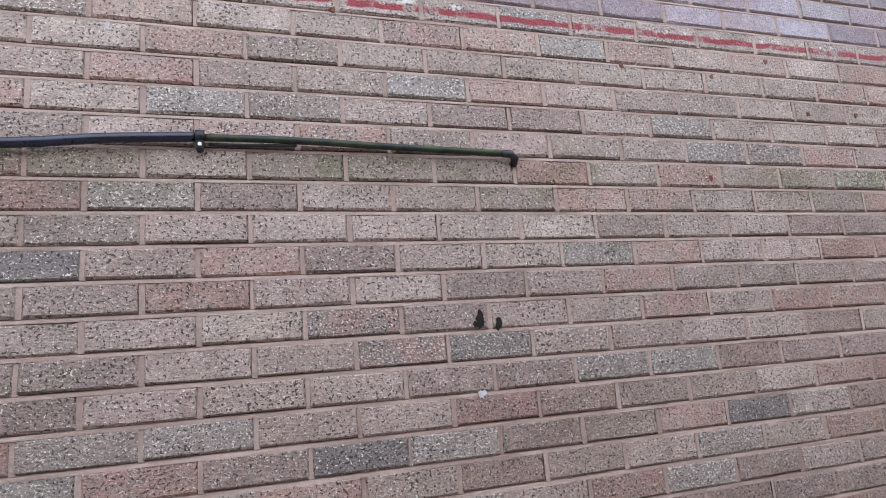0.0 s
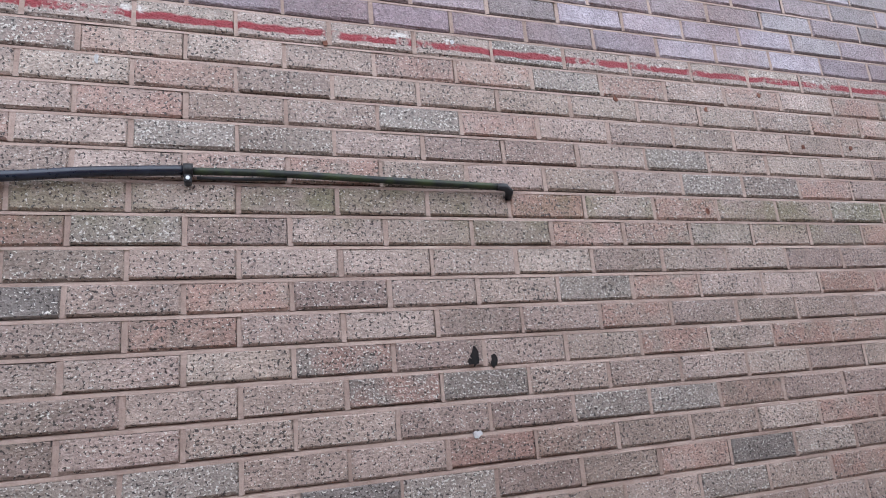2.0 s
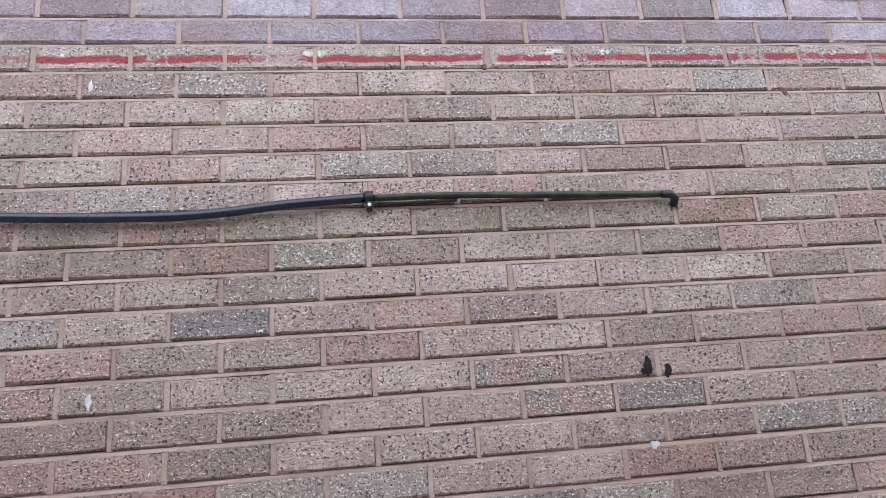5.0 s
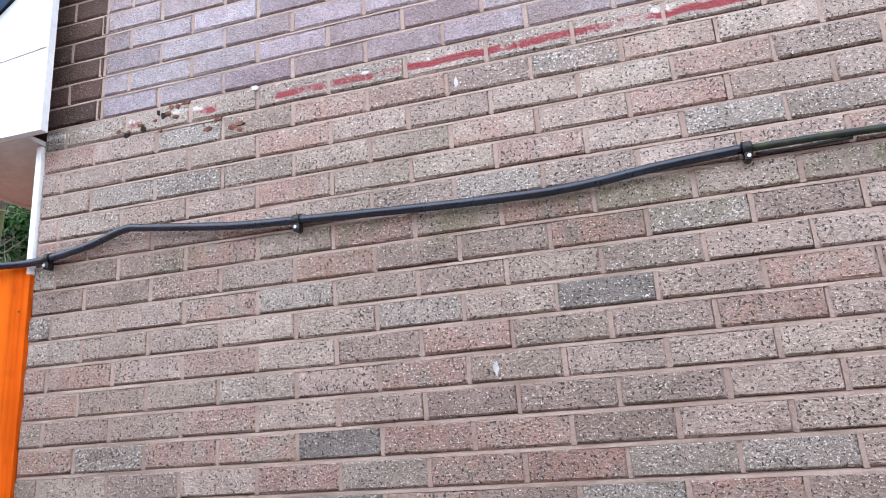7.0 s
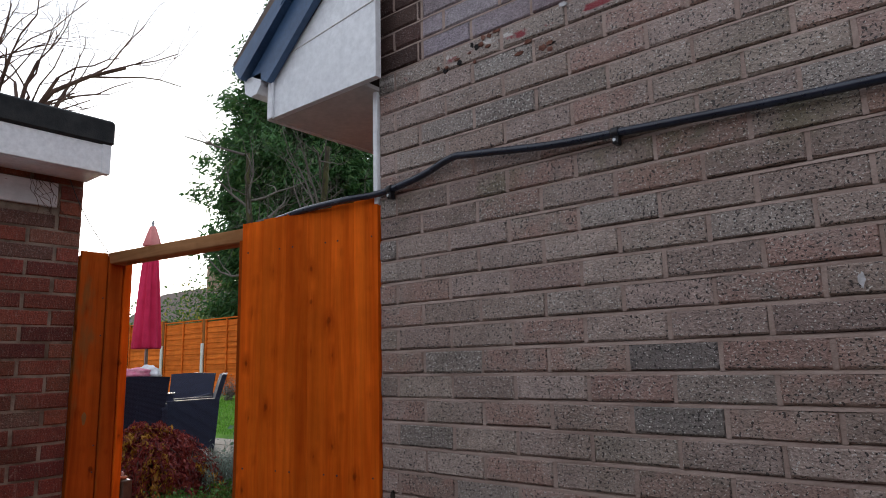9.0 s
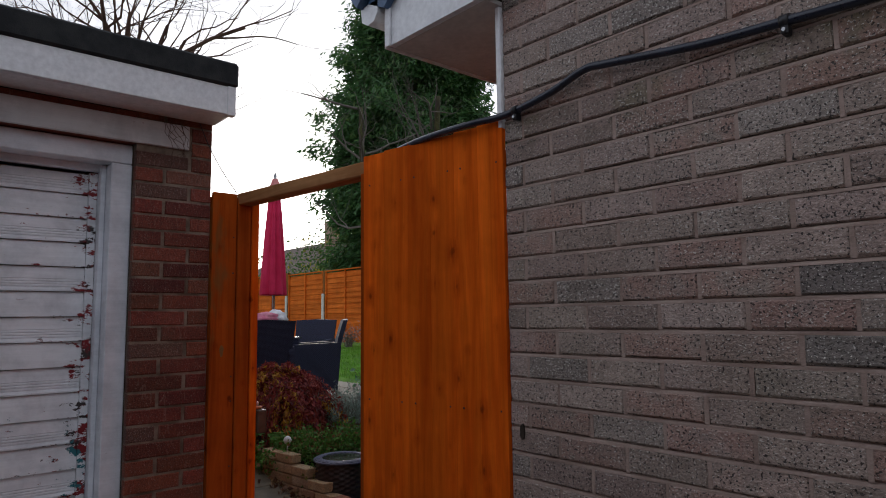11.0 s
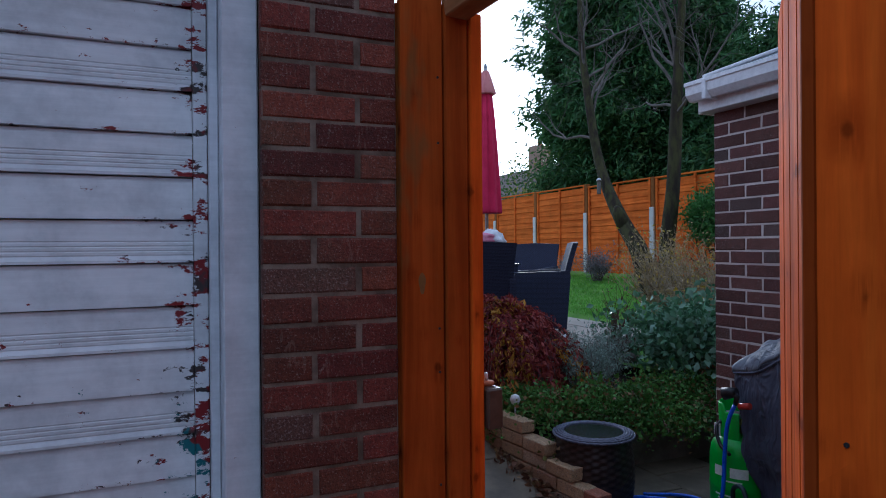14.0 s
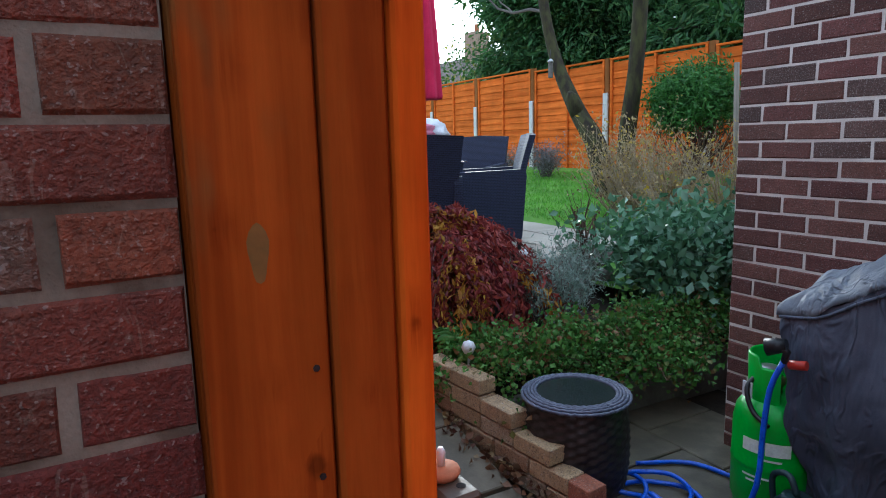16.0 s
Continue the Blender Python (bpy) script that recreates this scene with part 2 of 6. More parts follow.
def weave_material(name, c1, c2, size=0.02):
    """Woven flat plastic cane."""
    n = Nodes(name)
    b = n.add("ShaderNodeTexBrick")
    b.inputs["Scale"].default_value = 1.0
    b.inputs["Brick Width"].default_value, b.inputs["Row Height"].default_value = size * 1.6, size * 0.6
    b.inputs["Mortar Size"].default_value, b.inputs["Mortar Smooth"].default_value = size * 0.1, 0.6
    sep = n.add("ShaderNodeSeparateXYZ")
    n.join(n.pos, sep.inputs[0])
    uv = n.add("ShaderNodeCombineXYZ")
    n.put(uv.inputs[0], n.math("ADD", sep.outputs["X"], sep.outputs["Y"]))
    n.put(uv.inputs[1], sep.outputs["Z"])
    n.join(uv.outputs[0], b.inputs["Vector"])
    col = n.mix(b.outputs["Fac"], n.mix(n.noise(60, 2), c1, c2), (c1[0] * 0.3, c1[1] * 0.3, c1[2] * 0.3))
    n.height(n.math("SUBTRACT", 1.0, b.outputs["Fac"]), 0.7, 0.004)
    return n.done(col, 0.6, 0.0, 0.3)


def cover_material(name, c1, c2, rough):
    """Slack woven cover cloth: creases at two sizes with paler ridges, dust and faded patches."""
    n = Nodes(name)
    fold = n.noise(1.0, 3, 0.55, where=n.scaled((9, 9, 2.0)), distort=0.4)
    crease = n.math("ABSOLUTE", n.math("SUBTRACT", n.noise(1.0, 3, 0.55, where=n.scaled((7, 7, 3.2)), distort=0.5), 0.5))
    ridge = n.step(crease, 0.0, 0.05, 1.0, 0.0)
    weave = n.noise(260, 2, 0.5)
    col = n.mix(n.step(n.noise(3.0, 4, 0.65), 0.35, 0.68), c1, c2)
    col = n.tone(col, n.math("MULTIPLY_ADD", weave, 0.4, n.math("MULTIPLY_ADD", ridge, 0.08, 0.78)))
    n.height(n.math("ADD", n.math("MULTIPLY", fold, 2.2), n.math("MULTIPLY_ADD", ridge, 0.35, n.math("MULTIPLY", weave, 0.03))), 0.9, 0.015)
    return n.done(col, rough, 0.0, 0.4)


M = {}
M["brick"] = brick_material("house_brick", (0.308, 0.222, 0.185), (0.386, 0.306, 0.264), rand=0.16, moss=0.25, rough=0.52, algae=True)
M["brick_dark"] = brick_material("gritty_brick", (0.18, 0.152, 0.135), (0.23, 0.20, 0.18), grit=1.25, rand=0.1, rough=0.45)
M["brick_stripe"] = brick_material("striped_brick", (0.33, 0.26, 0.225), (0.38, 0.31, 0.27), stripe=True, rand=0.1, rough=0.55)
M["brick_mauve"] = brick_material("mauve_brick", (0.27, 0.185, 0.19), (0.35, 0.31, 0.345), grit=0.35, hues=0.06, rough=0.55)
M["brick_quoin"] = brick_material("brown_quoin_brick", (0.06, 0.032, 0.025), (0.09, 0.048, 0.038), grit=0.3)
M["brick_garage"] = brick_material("garage_brick", (0.120, 0.022, 0.011), (0.190, 0.047, 0.023), grit=0.2, rand=0.34, moss=0.22, streaks=0.16)
M["brick_rear"] = brick_material("rear_brick", (0.105, 0.036, 0.028), (0.155, 0.061, 0.048), grit=0.3, rand=0.2)
M["brick_buff"] = brick_material("buff_brick", (0.40, 0.26, 0.14), (0.48, 0.34, 0.20), grit=0.7)
M["brick_red"] = brick_material("red_brick", (0.36, 0.11, 0.06), (0.42, 0.16, 0.10), grit=0.5)
M["mortar"] = plain("pink_mortar", (0.32, 0.231, 0.194), (0.42, 0.317, 0.271), 6.0, 150.0, 0.9, 0.9)
M["mortar_grey"] = plain("grey_mortar", (0.10, 0.072, 0.050), (0.25, 0.20, 0.155), 7.0, 160.0, 0.92, 0.7)
M["mortar_pale"] = plain("pale_mortar", (0.60, 0.53, 0.49), (0.72, 0.65, 0.60), 4.0, 200.0, 0.92, 0.4)
M["gate_wood"] = wood_material("orange_stained_board", (0.56, 0.079, 0.005), (0.74, 0.134, 0.010), rand=0.13)
M["post_wood"] = wood_material("orange_stained_post", (0.27, 0.047, 0.006), (0.39, 0.080, 0.010), green=0.5)
M["beam_wood"] = wood_material("weathered_beam", (0.24, 0.10, 0.035), (0.36, 0.18, 0.08), along="x")
M["fence_wood"] = wood_material("orange_fence_board", (0.58, 0.115, 0.015), (0.72, 0.175, 0.028), knots=False, along="x")
M["fence_post"] = wood_material("brown_fence_post", (0.20, 0.075, 0.022), (0.28, 0.11, 0.035), knots=False)
M["grey_wood"] = wood_material("grey_stake", (0.22, 0.19, 0.15), (0.32, 0.28, 0.23), knots=False)
M["door_paint"] = peeling_material("peeling_white_paint", (0.84, 0.86, 0.89), 0.028, True)
M["frame_paint"] = peeling_material("greyed_white_paint", (0.78, 0.81, 0.86), 0.012)
M["lintel_paint"] = peeling_material("chipped_lintel_paint", (0.62, 0.62, 0.62), 0.03)
M["upvc"] = plain("white_upvc", (0.74, 0.75, 0.77), (0.80, 0.81, 0.82), 3.0, 40.0, 0.38, 0.05)
M["soffit"] = plain("grey_white_soffit", (0.55, 0.52, 0.50), (0.66, 0.63, 0.60), 3.0, 40.0, 0.6, 0.1)
M["barge"] = plain("slate_blue_barge", (0.035, 0.075, 0.15), (0.055, 0.11, 0.21), 5.0, 80.0, 0.4, 0.1)
M["felt"] = plain("roofing_felt", (0.010, 0.011, 0.013), (0.026, 0.028, 0.028), 8.0, 160.0, 0.85, 0.6)
M["roof_tile"] = plain("roof_tile", (0.10, 0.075, 0.065), (0.15, 0.11, 0.09), 5.0, 60.0, 0.85, 0.4, 0.2)
M["glass_roof"] = plain("pale_roof_panel", (0.42, 0.46, 0.52), (0.50, 0.54, 0.60), 2.0, 30.0, 0.25, 0.05)
M["cable"] = plain("blue_black_cable", (0.005, 0.008, 0.02), (0.012, 0.018, 0.036), 12.0, 80.0, 0.30, 0.1, spec=0.6)
M["cable_old"] = plain("algae_cable", (0.010, 0.013, 0.014), (0.03, 0.045, 0.014), 18.0, 80.0, 0.5, 0.15)
M["black"] = plain("black_plastic", (0.01, 0.01, 0.012), (0.022, 0.022, 0.025), 20.0, 90.0, 0.42, 0.1)
M["hole"] = plain("hole_black", (0.004, 0.004, 0.004), (0.015, 0.012, 0.012), 40.0, 90.0, 0.95, 0.4)
M["chalk"] = plain("white_smear", (0.42, 0.40, 0.39), (0.60, 0.59, 0.60), 40.0, 200.0, 0.9, 0.3)
M["rust_stain"] = plain("rusty_scar", (0.10, 0.035, 0.022), (0.22, 0.10, 0.07), 30.0, 160.0, 0.95, 0.7)
M["slab"] = plain("damp_slab", (0.085, 0.072, 0.050), (0.155, 0.130, 0.090), 5.0, 120.0, 0.55, 0.4, 0.2)
M["slab_pale"] = plain("pale_patio_slab", (0.34, 0.31, 0.26), (0.42, 0.38, 0.32), 3.0, 120.0, 0.75, 0.4, 0.12)
M["soil"] = plain("dark_soil", (0.022, 0.016, 0.011), (0.05, 0.036, 0.024), 7.0, 60.0, 0.95, 1.0)
M["concrete"] = plain("driveway_concrete", (0.22, 0.21, 0.195), (0.30, 0.285, 0.265), 1.5, 140.0, 0.9, 0.4)
M["post_white"] = plain("pale_concrete_post", (0.60, 0.59, 0.56), (0.70, 0.69, 0.66), 4.0, 120.0, 0.85, 0.3)
M["lawn_soil"] = plain("lawn_base", (0.09, 0.22, 0.025), (0.15, 0.32, 0.04), 3.0, 60.0, 0.95, 0.6)
M["bark"] = plain("mossy_bark", (0.026, 0.018, 0.012), (0.062, 0.060, 0.020), 4.0, 45.0, 0.95, 1.0, stretch=(3, 3, 1))
M["bark_dark"] = plain("dark_bark", (0.03, 0.022, 0.018), (0.055, 0.042, 0.032), 4.0, 45.0, 0.95, 1.0, stretch=(3, 3, 1))
M["twig"] = plain("grey_twig", (0.10, 0.085, 0.075), (0.16, 0.14, 0.12), 4.0, 45.0, 0.9, 0.5)
M["twig_red"] = plain("brown_twig", (0.07, 0.035, 0.025), (0.12, 0.07, 0.05), 4.0, 45.0, 0.9, 0.5)
M["twig_straw"] = plain("straw_stem", (0.26, 0.18, 0.10), (0.48, 0.40, 0.28), 9.0, 45.0, 0.85, 0.4)
M["cane"] = weave_material("dark_blue_cane", (0.026, 0.031, 0.062), (0.046, 0.054, 0.10))
M["drum_cane"] = plain("brown_black_cane", (0.014, 0.011, 0.011), (0.035, 0.028, 0.028), 30.0, 140.0, 0.42, 0.4, 0.0, 0.0, 0.5)
M["rim_cane"] = plain("grey_blue_cane", (0.07, 0.078, 0.12), (0.13, 0.14, 0.20), 40.0, 140.0, 0.4, 0.4)
M["dark_glass"] = plain("wet_dark_glass", (0.012, 0.016, 0.018), (0.022, 0.028, 0.03), 6.0, 40.0, 0.18, 0.05, spec=0.6)
M["parasol"] = plain("crimson_canvas", (0.55, 0.014, 0.07), (0.66, 0.025, 0.10), 5.0, 200.0, 0.85, 0.3)
M["parasol_cap"] = plain("faded_pink_canvas", (0.62, 0.20, 0.20), (0.70, 0.28, 0.26), 5.0, 200.0, 0.85, 0.3)
M["steel"] = plain("galvanised_steel", (0.45, 0.46, 0.47), (0.56, 0.57, 0.58), 8.0, 90.0, 0.35, 0.1, metal=0.9)
M["bottle"] = plain("bright_green_enamel", (0.015, 0.36, 0.02), (0.02, 0.43, 0.03), 7.0, 80.0, 0.38, 0.08, spec=0.5)
M["white_paint"] = plain("white_print", (0.66, 0.78, 0.66), (0.74, 0.82, 0.74), 20.0, 90.0, 0.5, 0.05)
M["red_plastic"] = plain("red_plastic", (0.45, 0.03, 0.02), (0.55, 0.05, 0.03), 20.0, 90.0, 0.4, 0.05)
M["brass"] = plain("brass", (0.42, 0.30, 0.12), (0.52, 0.38, 0.18), 20.0, 90.0, 0.35, 0.05, metal=0.9)
M["hose"] = plain("blue_hose", (0.010, 0.085, 0.62), (0.016, 0.12, 0.75), 20.0, 90.0, 0.3, 0.05, spec=0.6)
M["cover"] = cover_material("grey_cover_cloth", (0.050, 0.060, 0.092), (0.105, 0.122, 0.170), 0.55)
# top paler than the sides: fading plus reflected sky, put into the colour
M["cover_top"] = cover_material("faded_skylit_cover_cloth", (0.22, 0.25, 0.31), (0.34, 0.37, 0.43), 0.6)
M["can"] = plain("dark_green_plastic", (0.012, 0.03, 0.035), (0.02, 0.045, 0.05), 6.0, 90.0, 0.45, 0.1)
M["terracotta"] = plain("terracotta", (0.42, 0.15, 0.07), (0.50, 0.20, 0.11), 8.0, 120.0, 0.8, 0.3)
M["pot"] = plain("brown_glazed_pot", (0.06, 0.038, 0.026), (0.11, 0.07, 0.048), 8.0, 90.0, 0.5, 0.3)
M["ball"] = plain("white_ball", (0.66, 0.66, 0.68), (0.76, 0.76, 0.78), 30.0, 90.0, 0.4, 0.1)
M["cloth_white"] = plain("white_plastic_cloth", (0.66, 0.66, 0.70), (0.78, 0.78, 0.80), 12.0, 120.0, 0.5, 0.2)
M["cloth_pink"] = plain("pink_cloth", (0.62, 0.16, 0.26), (0.72, 0.30, 0.38), 12.0, 120.0, 0.7, 0.2)
M["stone"] = plain("rockery_stone", (0.13, 0.115, 0.10), (0.22, 0.20, 0.17), 6.0, 60.0, 0.9, 0.8)
M["far_wall"] = plain("far_brick", (0.30, 0.19, 0.14), (0.36, 0.24, 0.18), 2.0, 30.0, 0.9, 0.2)
M["leaf_conifer"] = leaf_material("cypress_spray", (0.030, 0.085, 0.026), (0.052, 0.140, 0.038), (0.10, 0.185, 0.05), 0.2)
M["leaf_hedge"] = leaf_material("hedge_leaf", (0.03, 0.075, 0.02), (0.06, 0.12, 0.03), (0.26, 0.24, 0.04), 0.3)
M["leaf_ivy"] = leaf_material("ground_ivy_leaf", (0.050, 0.145, 0.026), (0.115, 0.265, 0.050), (0.21, 0.11, 0.045), 0.3)
M["leaf_hydrangea"] = leaf_material("hydrangea_leaf", (0.06, 0.15, 0.075), (0.115, 0.25, 0.125), (0.24, 0.40, 0.29), 0.25, 0.34)
M["leaf_acer"] = leaf_material("acer_leaf", (0.20, 0.028, 0.030), (0.30, 0.055, 0.040), (0.11, 0.014, 0.022), 0.3)
M["leaf_gold"] = leaf_material("gold_acer_leaf", (0.40, 0.16, 0.02), (0.48, 0.26, 0.03), (0.22, 0.07, 0.02), 0.4)
M["leaf_fern"] = leaf_material("fern_leaf", (0.06, 0.17, 0.03), (0.10, 0.25, 0.05), (0.16, 0.26, 0.06), 0.3)
M["leaf_lavender"] = leaf_material("lavender_leaf", (0.20, 0.28, 0.22), (0.32, 0.41, 0.35), (0.18, 0.15, 0.13), 0.2)
M["leaf_silver"] = leaf_material("silver_leaf", (0.20, 0.19, 0.20), (0.28, 0.27, 0.28), (0.14, 0.12, 0.12), 0.2)
M["leaf_straw"] = leaf_material("straw_leaf", (0.34, 0.25, 0.10), (0.44, 0.33, 0.16), (0.52, 0.38, 0.03), 0.3)
M["leaf_box"] = leaf_material("box_leaf", (0.04, 0.13, 0.025), (0.07, 0.20, 0.04), (0.11, 0.25, 0.05), 0.25)
M["leaf_dead"] = leaf_material("fallen_leaf", (0.10, 0.045, 0.03), (0.16, 0.08, 0.04), (0.36, 0.28, 0.14), 0.2)
M["grass"] = leaf_material("grass_blade", (0.12, 0.32, 0.025), (0.19, 0.46, 0.05), (0.26, 0.48, 0.09), 0.35)


# ---- building helpers ----
def add_box(bm, x0, x1, y0, y1, z0, z1, bevel=0.0, skew=0.0):
    """A box with chamfered edges, its corners moved a little by skew."""
    g = bmesh.ops.create_cube(bm, size=1.0)["verts"]
    for v in g:
        v.co = Vector((x0 + (v.co.x + 0.5) * (x1 - x0), y0 + (v.co.y + 0.5) * (y1 - y0), z0 + (v.co.z + 0.5) * (z1 - z0)))
        if skew:
            v.co += Vector((random.uniform(-skew, skew), random.uniform(-skew, skew), random.uniform(-skew, skew)))
    if bevel:
        es = {e for v in g for e in v.link_edges}
        bmesh.ops.bevel(bm, geom=list(es), offset=bevel, segments=1, affect="EDGES")
    return bm


def box(x0, x1, y0, y1, z0, z1, bevel=0.0, skew=0.0):
    return add_box(bmesh.new(), x0, x1, y0, y1, z0, z1, bevel, skew)


def add_prism(bm, outline, depth_axis, a, b):
    """An outline of (u, z) pairs, drawn out along x or y from a to b."""
    def at(u, z, d):
        return (d, u, z) if depth_axis == "x" else (u, d, z)
    va = [bm.verts.new(at(u, z, a)) for u, z in outline]
    vb = [bm.verts.new(at(u, z, b)) for u, z in outline]
    bm.faces.new(va)
    bm.faces.new(vb[::-1])
    k = len(outline)
    for i in range(k):
        bm.faces.new((va[i], vb[i], vb[(i + 1) % k], va[(i + 1) % k]))
    bmesh.ops.recalc_face_normals(bm, faces=bm.faces)
    return bm


def add_tube(bm, pts, radii, sides=8, caps=True):
    """A tube through points, with a radius at each."""
    pts = [Vector(p) for p in pts]
    rings, ref = [], None
    for i, p in enumerate(pts):
        way = (pts[min(i + 1, len(pts) - 1)] - pts[max(i - 1, 0)]).normalized()
        if ref is None:
            ref = way.orthogonal().normalized()
        ref = (ref - way * ref.dot(way))
        ref = ref.normalized() if ref.length > 1e-5 else way.orthogonal().normalized()
        side = way.cross(ref)
        r = radii[i] if isinstance(radii, (list, tuple)) else radii
        rings.append([bm.verts.new(p + (ref * math.cos(a) + side * math.sin(a)) * r) for a in (2 * math.pi * k / sides for k in range(sides))])
    for a, b in zip(rings, rings[1:]):
        for k in range(sides):
            f = bm.faces.new((a[k], a[(k + 1) % sides], b[(k + 1) % sides], b[k]))
            f.smooth = True
    if caps:
        bm.faces.new(rings[0][::-1])
        bm.faces.new(rings[-1])
    return bm


def tube(pts, radii, sides=8):
    return add_tube(bmesh.new(), pts, radii, sides)


def smooth_path(pts, n=6):
    """A Catmull-Rom curve through points."""
    p = [Vector(q) for q in pts]
    p = [p[0] * 2 - p[1]] + p + [p[-1] * 2 - p[-2]]
    out = []
    for i in range(1, len(p) - 2):
        for k in range(n):
            t = k / n
            out.append(0.5 * (2 * p[i] + (p[i + 1] - p[i - 1]) * t + (2 * p[i - 1] - 5 * p[i] + 4 * p[i + 1] - p[i + 2]) * t * t
                              + (3 * p[i] - p[i - 1] - 3 * p[i + 1] + p[i + 2]) * t ** 3))
    return out + [p[-2]]


def add_lathe(bm, profile, cx, cy, sides=32, wobble=None):
    """A turned shape from (radius, z) pairs about an upright axis."""
    rings = []
    for j, (r, z) in enumerate(profile):
        rings.append([bm.verts.new((cx + (r + (wobble(j, k) if wobble else 0)) * math.cos(2 * math.pi * k / sides),
                                    cy + (r + (wobble(j, k) if wobble else 0)) * math.sin(2 * math.pi * k / sides), z)) for k in range(sides)])
    for a, b in zip(rings, rings[1:]):
        for k in range(sides):
            f = bm.faces.new((a[k], a[(k + 1) % sides], b[(k + 1) % sides], b[k]))
            f.smooth = True
    bm.faces.new(rings[0][::-1])
    bm.faces.new(rings[-1])
    return bm


def lathe(profile, cx=0.0, cy=0.0, sides=32, wobble=None):
    return add_lathe(bmesh.new(), profile, cx, cy, sides, wobble)


def part(name, bm, material, parent=None, label=""):
    """Links a bmesh as one mesh object, under a thing or part if given."""
    me = bpy.data.meshes.new(name)
    bm.to_mesh(me)
    bm.free()
    me.materials.append(material)
    ob = new(name, me)
    if parent:
        ob.parent = parent
        ob.matrix_parent_inverse = parent.matrix_basis.inverted()
    if label:
        ob["label"] = label
    return ob


def thing(name, at, label, category, group=""):
    ob = new(name)
    ob.empty_display_size = 0.05
    ob.matrix_basis = Matrix.Translation(at)
    return tagged(ob, label, category, group)


def structure(name, bm, material, label="", category=""):
    return tagged(part(name, bm, material), label, category, kind="structure")


def leaf_mesh(name, centres, length, width, material, parent=None, droop=0.0, ways=None, label="", fold=0.25):
    """Many small pointed leaves in one mesh: each two triangles about a midrib."""
    c = np.asarray(centres, dtype=np.float64)
    n = len(c)
    if ways is None:
        ways = np.random.normal(size=(n, 3))
    ways = ways + np.random.normal(scale=0.35, size=(n, 3))
    ways[:, 2] -= droop
    ways /= np.linalg.norm(ways, axis=1)[:, None] + 1e-9
    side = np.cross(ways, np.random.normal(size=(n, 3)))
    side /= np.linalg.norm(side, axis=1)[:, None] + 1e-9
    up = np.cross(side, ways)
    s = np.random.uniform(0.6, 1.3, size=(n, 1))
    ln, wd = ways * length * s * 0.5, side * width * s * 0.5
    v = np.stack([c - ln, c + wd + up * width * fold * s, c + ln, c - wd + up * width * fold * s], axis=1).reshape(-1, 3)
    me = bpy.data.meshes.new(name)
    me.vertices.add(4 * n)
    me.vertices.foreach_set("co", v.ravel())
    base = np.arange(n)[:, None] * 4
    tri = np.concatenate([base + np.array([[0, 1, 2]]), base + np.array([[0, 2, 3]])], axis=1).reshape(-1)
    me.loops.add(6 * n)
    me.loops.foreach_set("vertex_index", tri)
    me.polygons.add(2 * n)
    me.polygons.foreach_set("loop_start", np.arange(2 * n) * 3)
    me.update(calc_edges=True)
    me.materials.append(material)
    ob = new(name, me)
    if parent:
        ob.parent = parent
        ob.matrix_parent_inverse = parent.matrix_basis.inverted()
    if label:
        ob["label"] = label
    return ob


def clumps(n, clump_centres, spread, per_axis=(1, 1, 1)):
    """Leaf places scattered in uneven clumps."""
    cc = np.asarray(clump_centres)
    pick = np.random.randint(0, len(cc), n)
    off = np.random.normal(size=(n, 3)) * spread * np.asarray(per_axis)
    return cc[pick] + off


def shell(n, centre, radii, inner=0.6, low=-1.0):
    """Points in the outer part of an ellipsoid."""
    d = np.random.normal(size=(n * 3, 3))
    d /= np.linalg.norm(d, axis=1)[:, None]
    d = d[d[:, 2] > low][:n]
    r = np.random.uniform(inner, 1.0, size=(len(d), 1))
    return np.asarray(centre) + d * r * np.asarray(radii)


def branch(bm, start, way, length, radius, depth, bend=0.35, split=3, sides=5, tips=None, lift=0.1):
    """A limb that bends and forks into thinner ones."""
    pts, p, w = [Vector(start)], Vector(start), Vector(way).normalized()
    steps = 4
    for _ in range(steps):
        w = (w + Vector((random.gauss(0, bend), random.gauss(0, bend), random.gauss(0, bend) + lift)) * 0.45).normalized()
        p = p + w * (length / steps)
        pts.append(p.copy())
    radii = [radius * (1 - 0.55 * k / steps) for k in range(steps + 1)]
    add_tube(bm, pts, radii, sides, caps=False)
    if tips is not None:
        tips.extend(tuple(q) for q in pts[2:])
    if depth:
        for k in range(split):
            i = random.randint(2, steps)
            ww = (w + Vector((random.gauss(0, 0.7), random.gauss(0, 0.7), random.gauss(0, 0.5) + lift))).normalized()
            branch(bm, pts[i], ww, length * random.uniform(0.5, 0.8), radii[i] * 0.62, depth - 1, bend, split, max(3, sides - 1), tips, lift)


# ---- large structure ----
WALL_Y = 1.66
CORNER_X = -1.985
# house: gable wall beside the drive, rear wall, and the boxed eave at the corner
RIDGE_X, EAVE_Z, SLOPE = 2.6, 2.72, 0.80
gable = [(CORNER_X, 0.0), (7.2, 0.0), (7.2, 3.2), (RIDGE_X, 3.2 + (RIDGE_X - CORNER_X) * SLOPE), (CORNER_X, 3.12)]
wall_house = structure("wall_house", add_prism(bmesh.new(), gable, "y", WALL_Y + 0.015, WALL_Y + 0.26), M["mortar"],
                       "pinkish brown brick gable wall with pale mortar", "wall")
structure("wall_rear", box(CORNER_X + 0.004, CORNER_X + 0.25, WALL_Y + 0.27, 7.6, 0.0, 3.1), M["brick_rear"], "dark brown brick rear house wall", "wall")
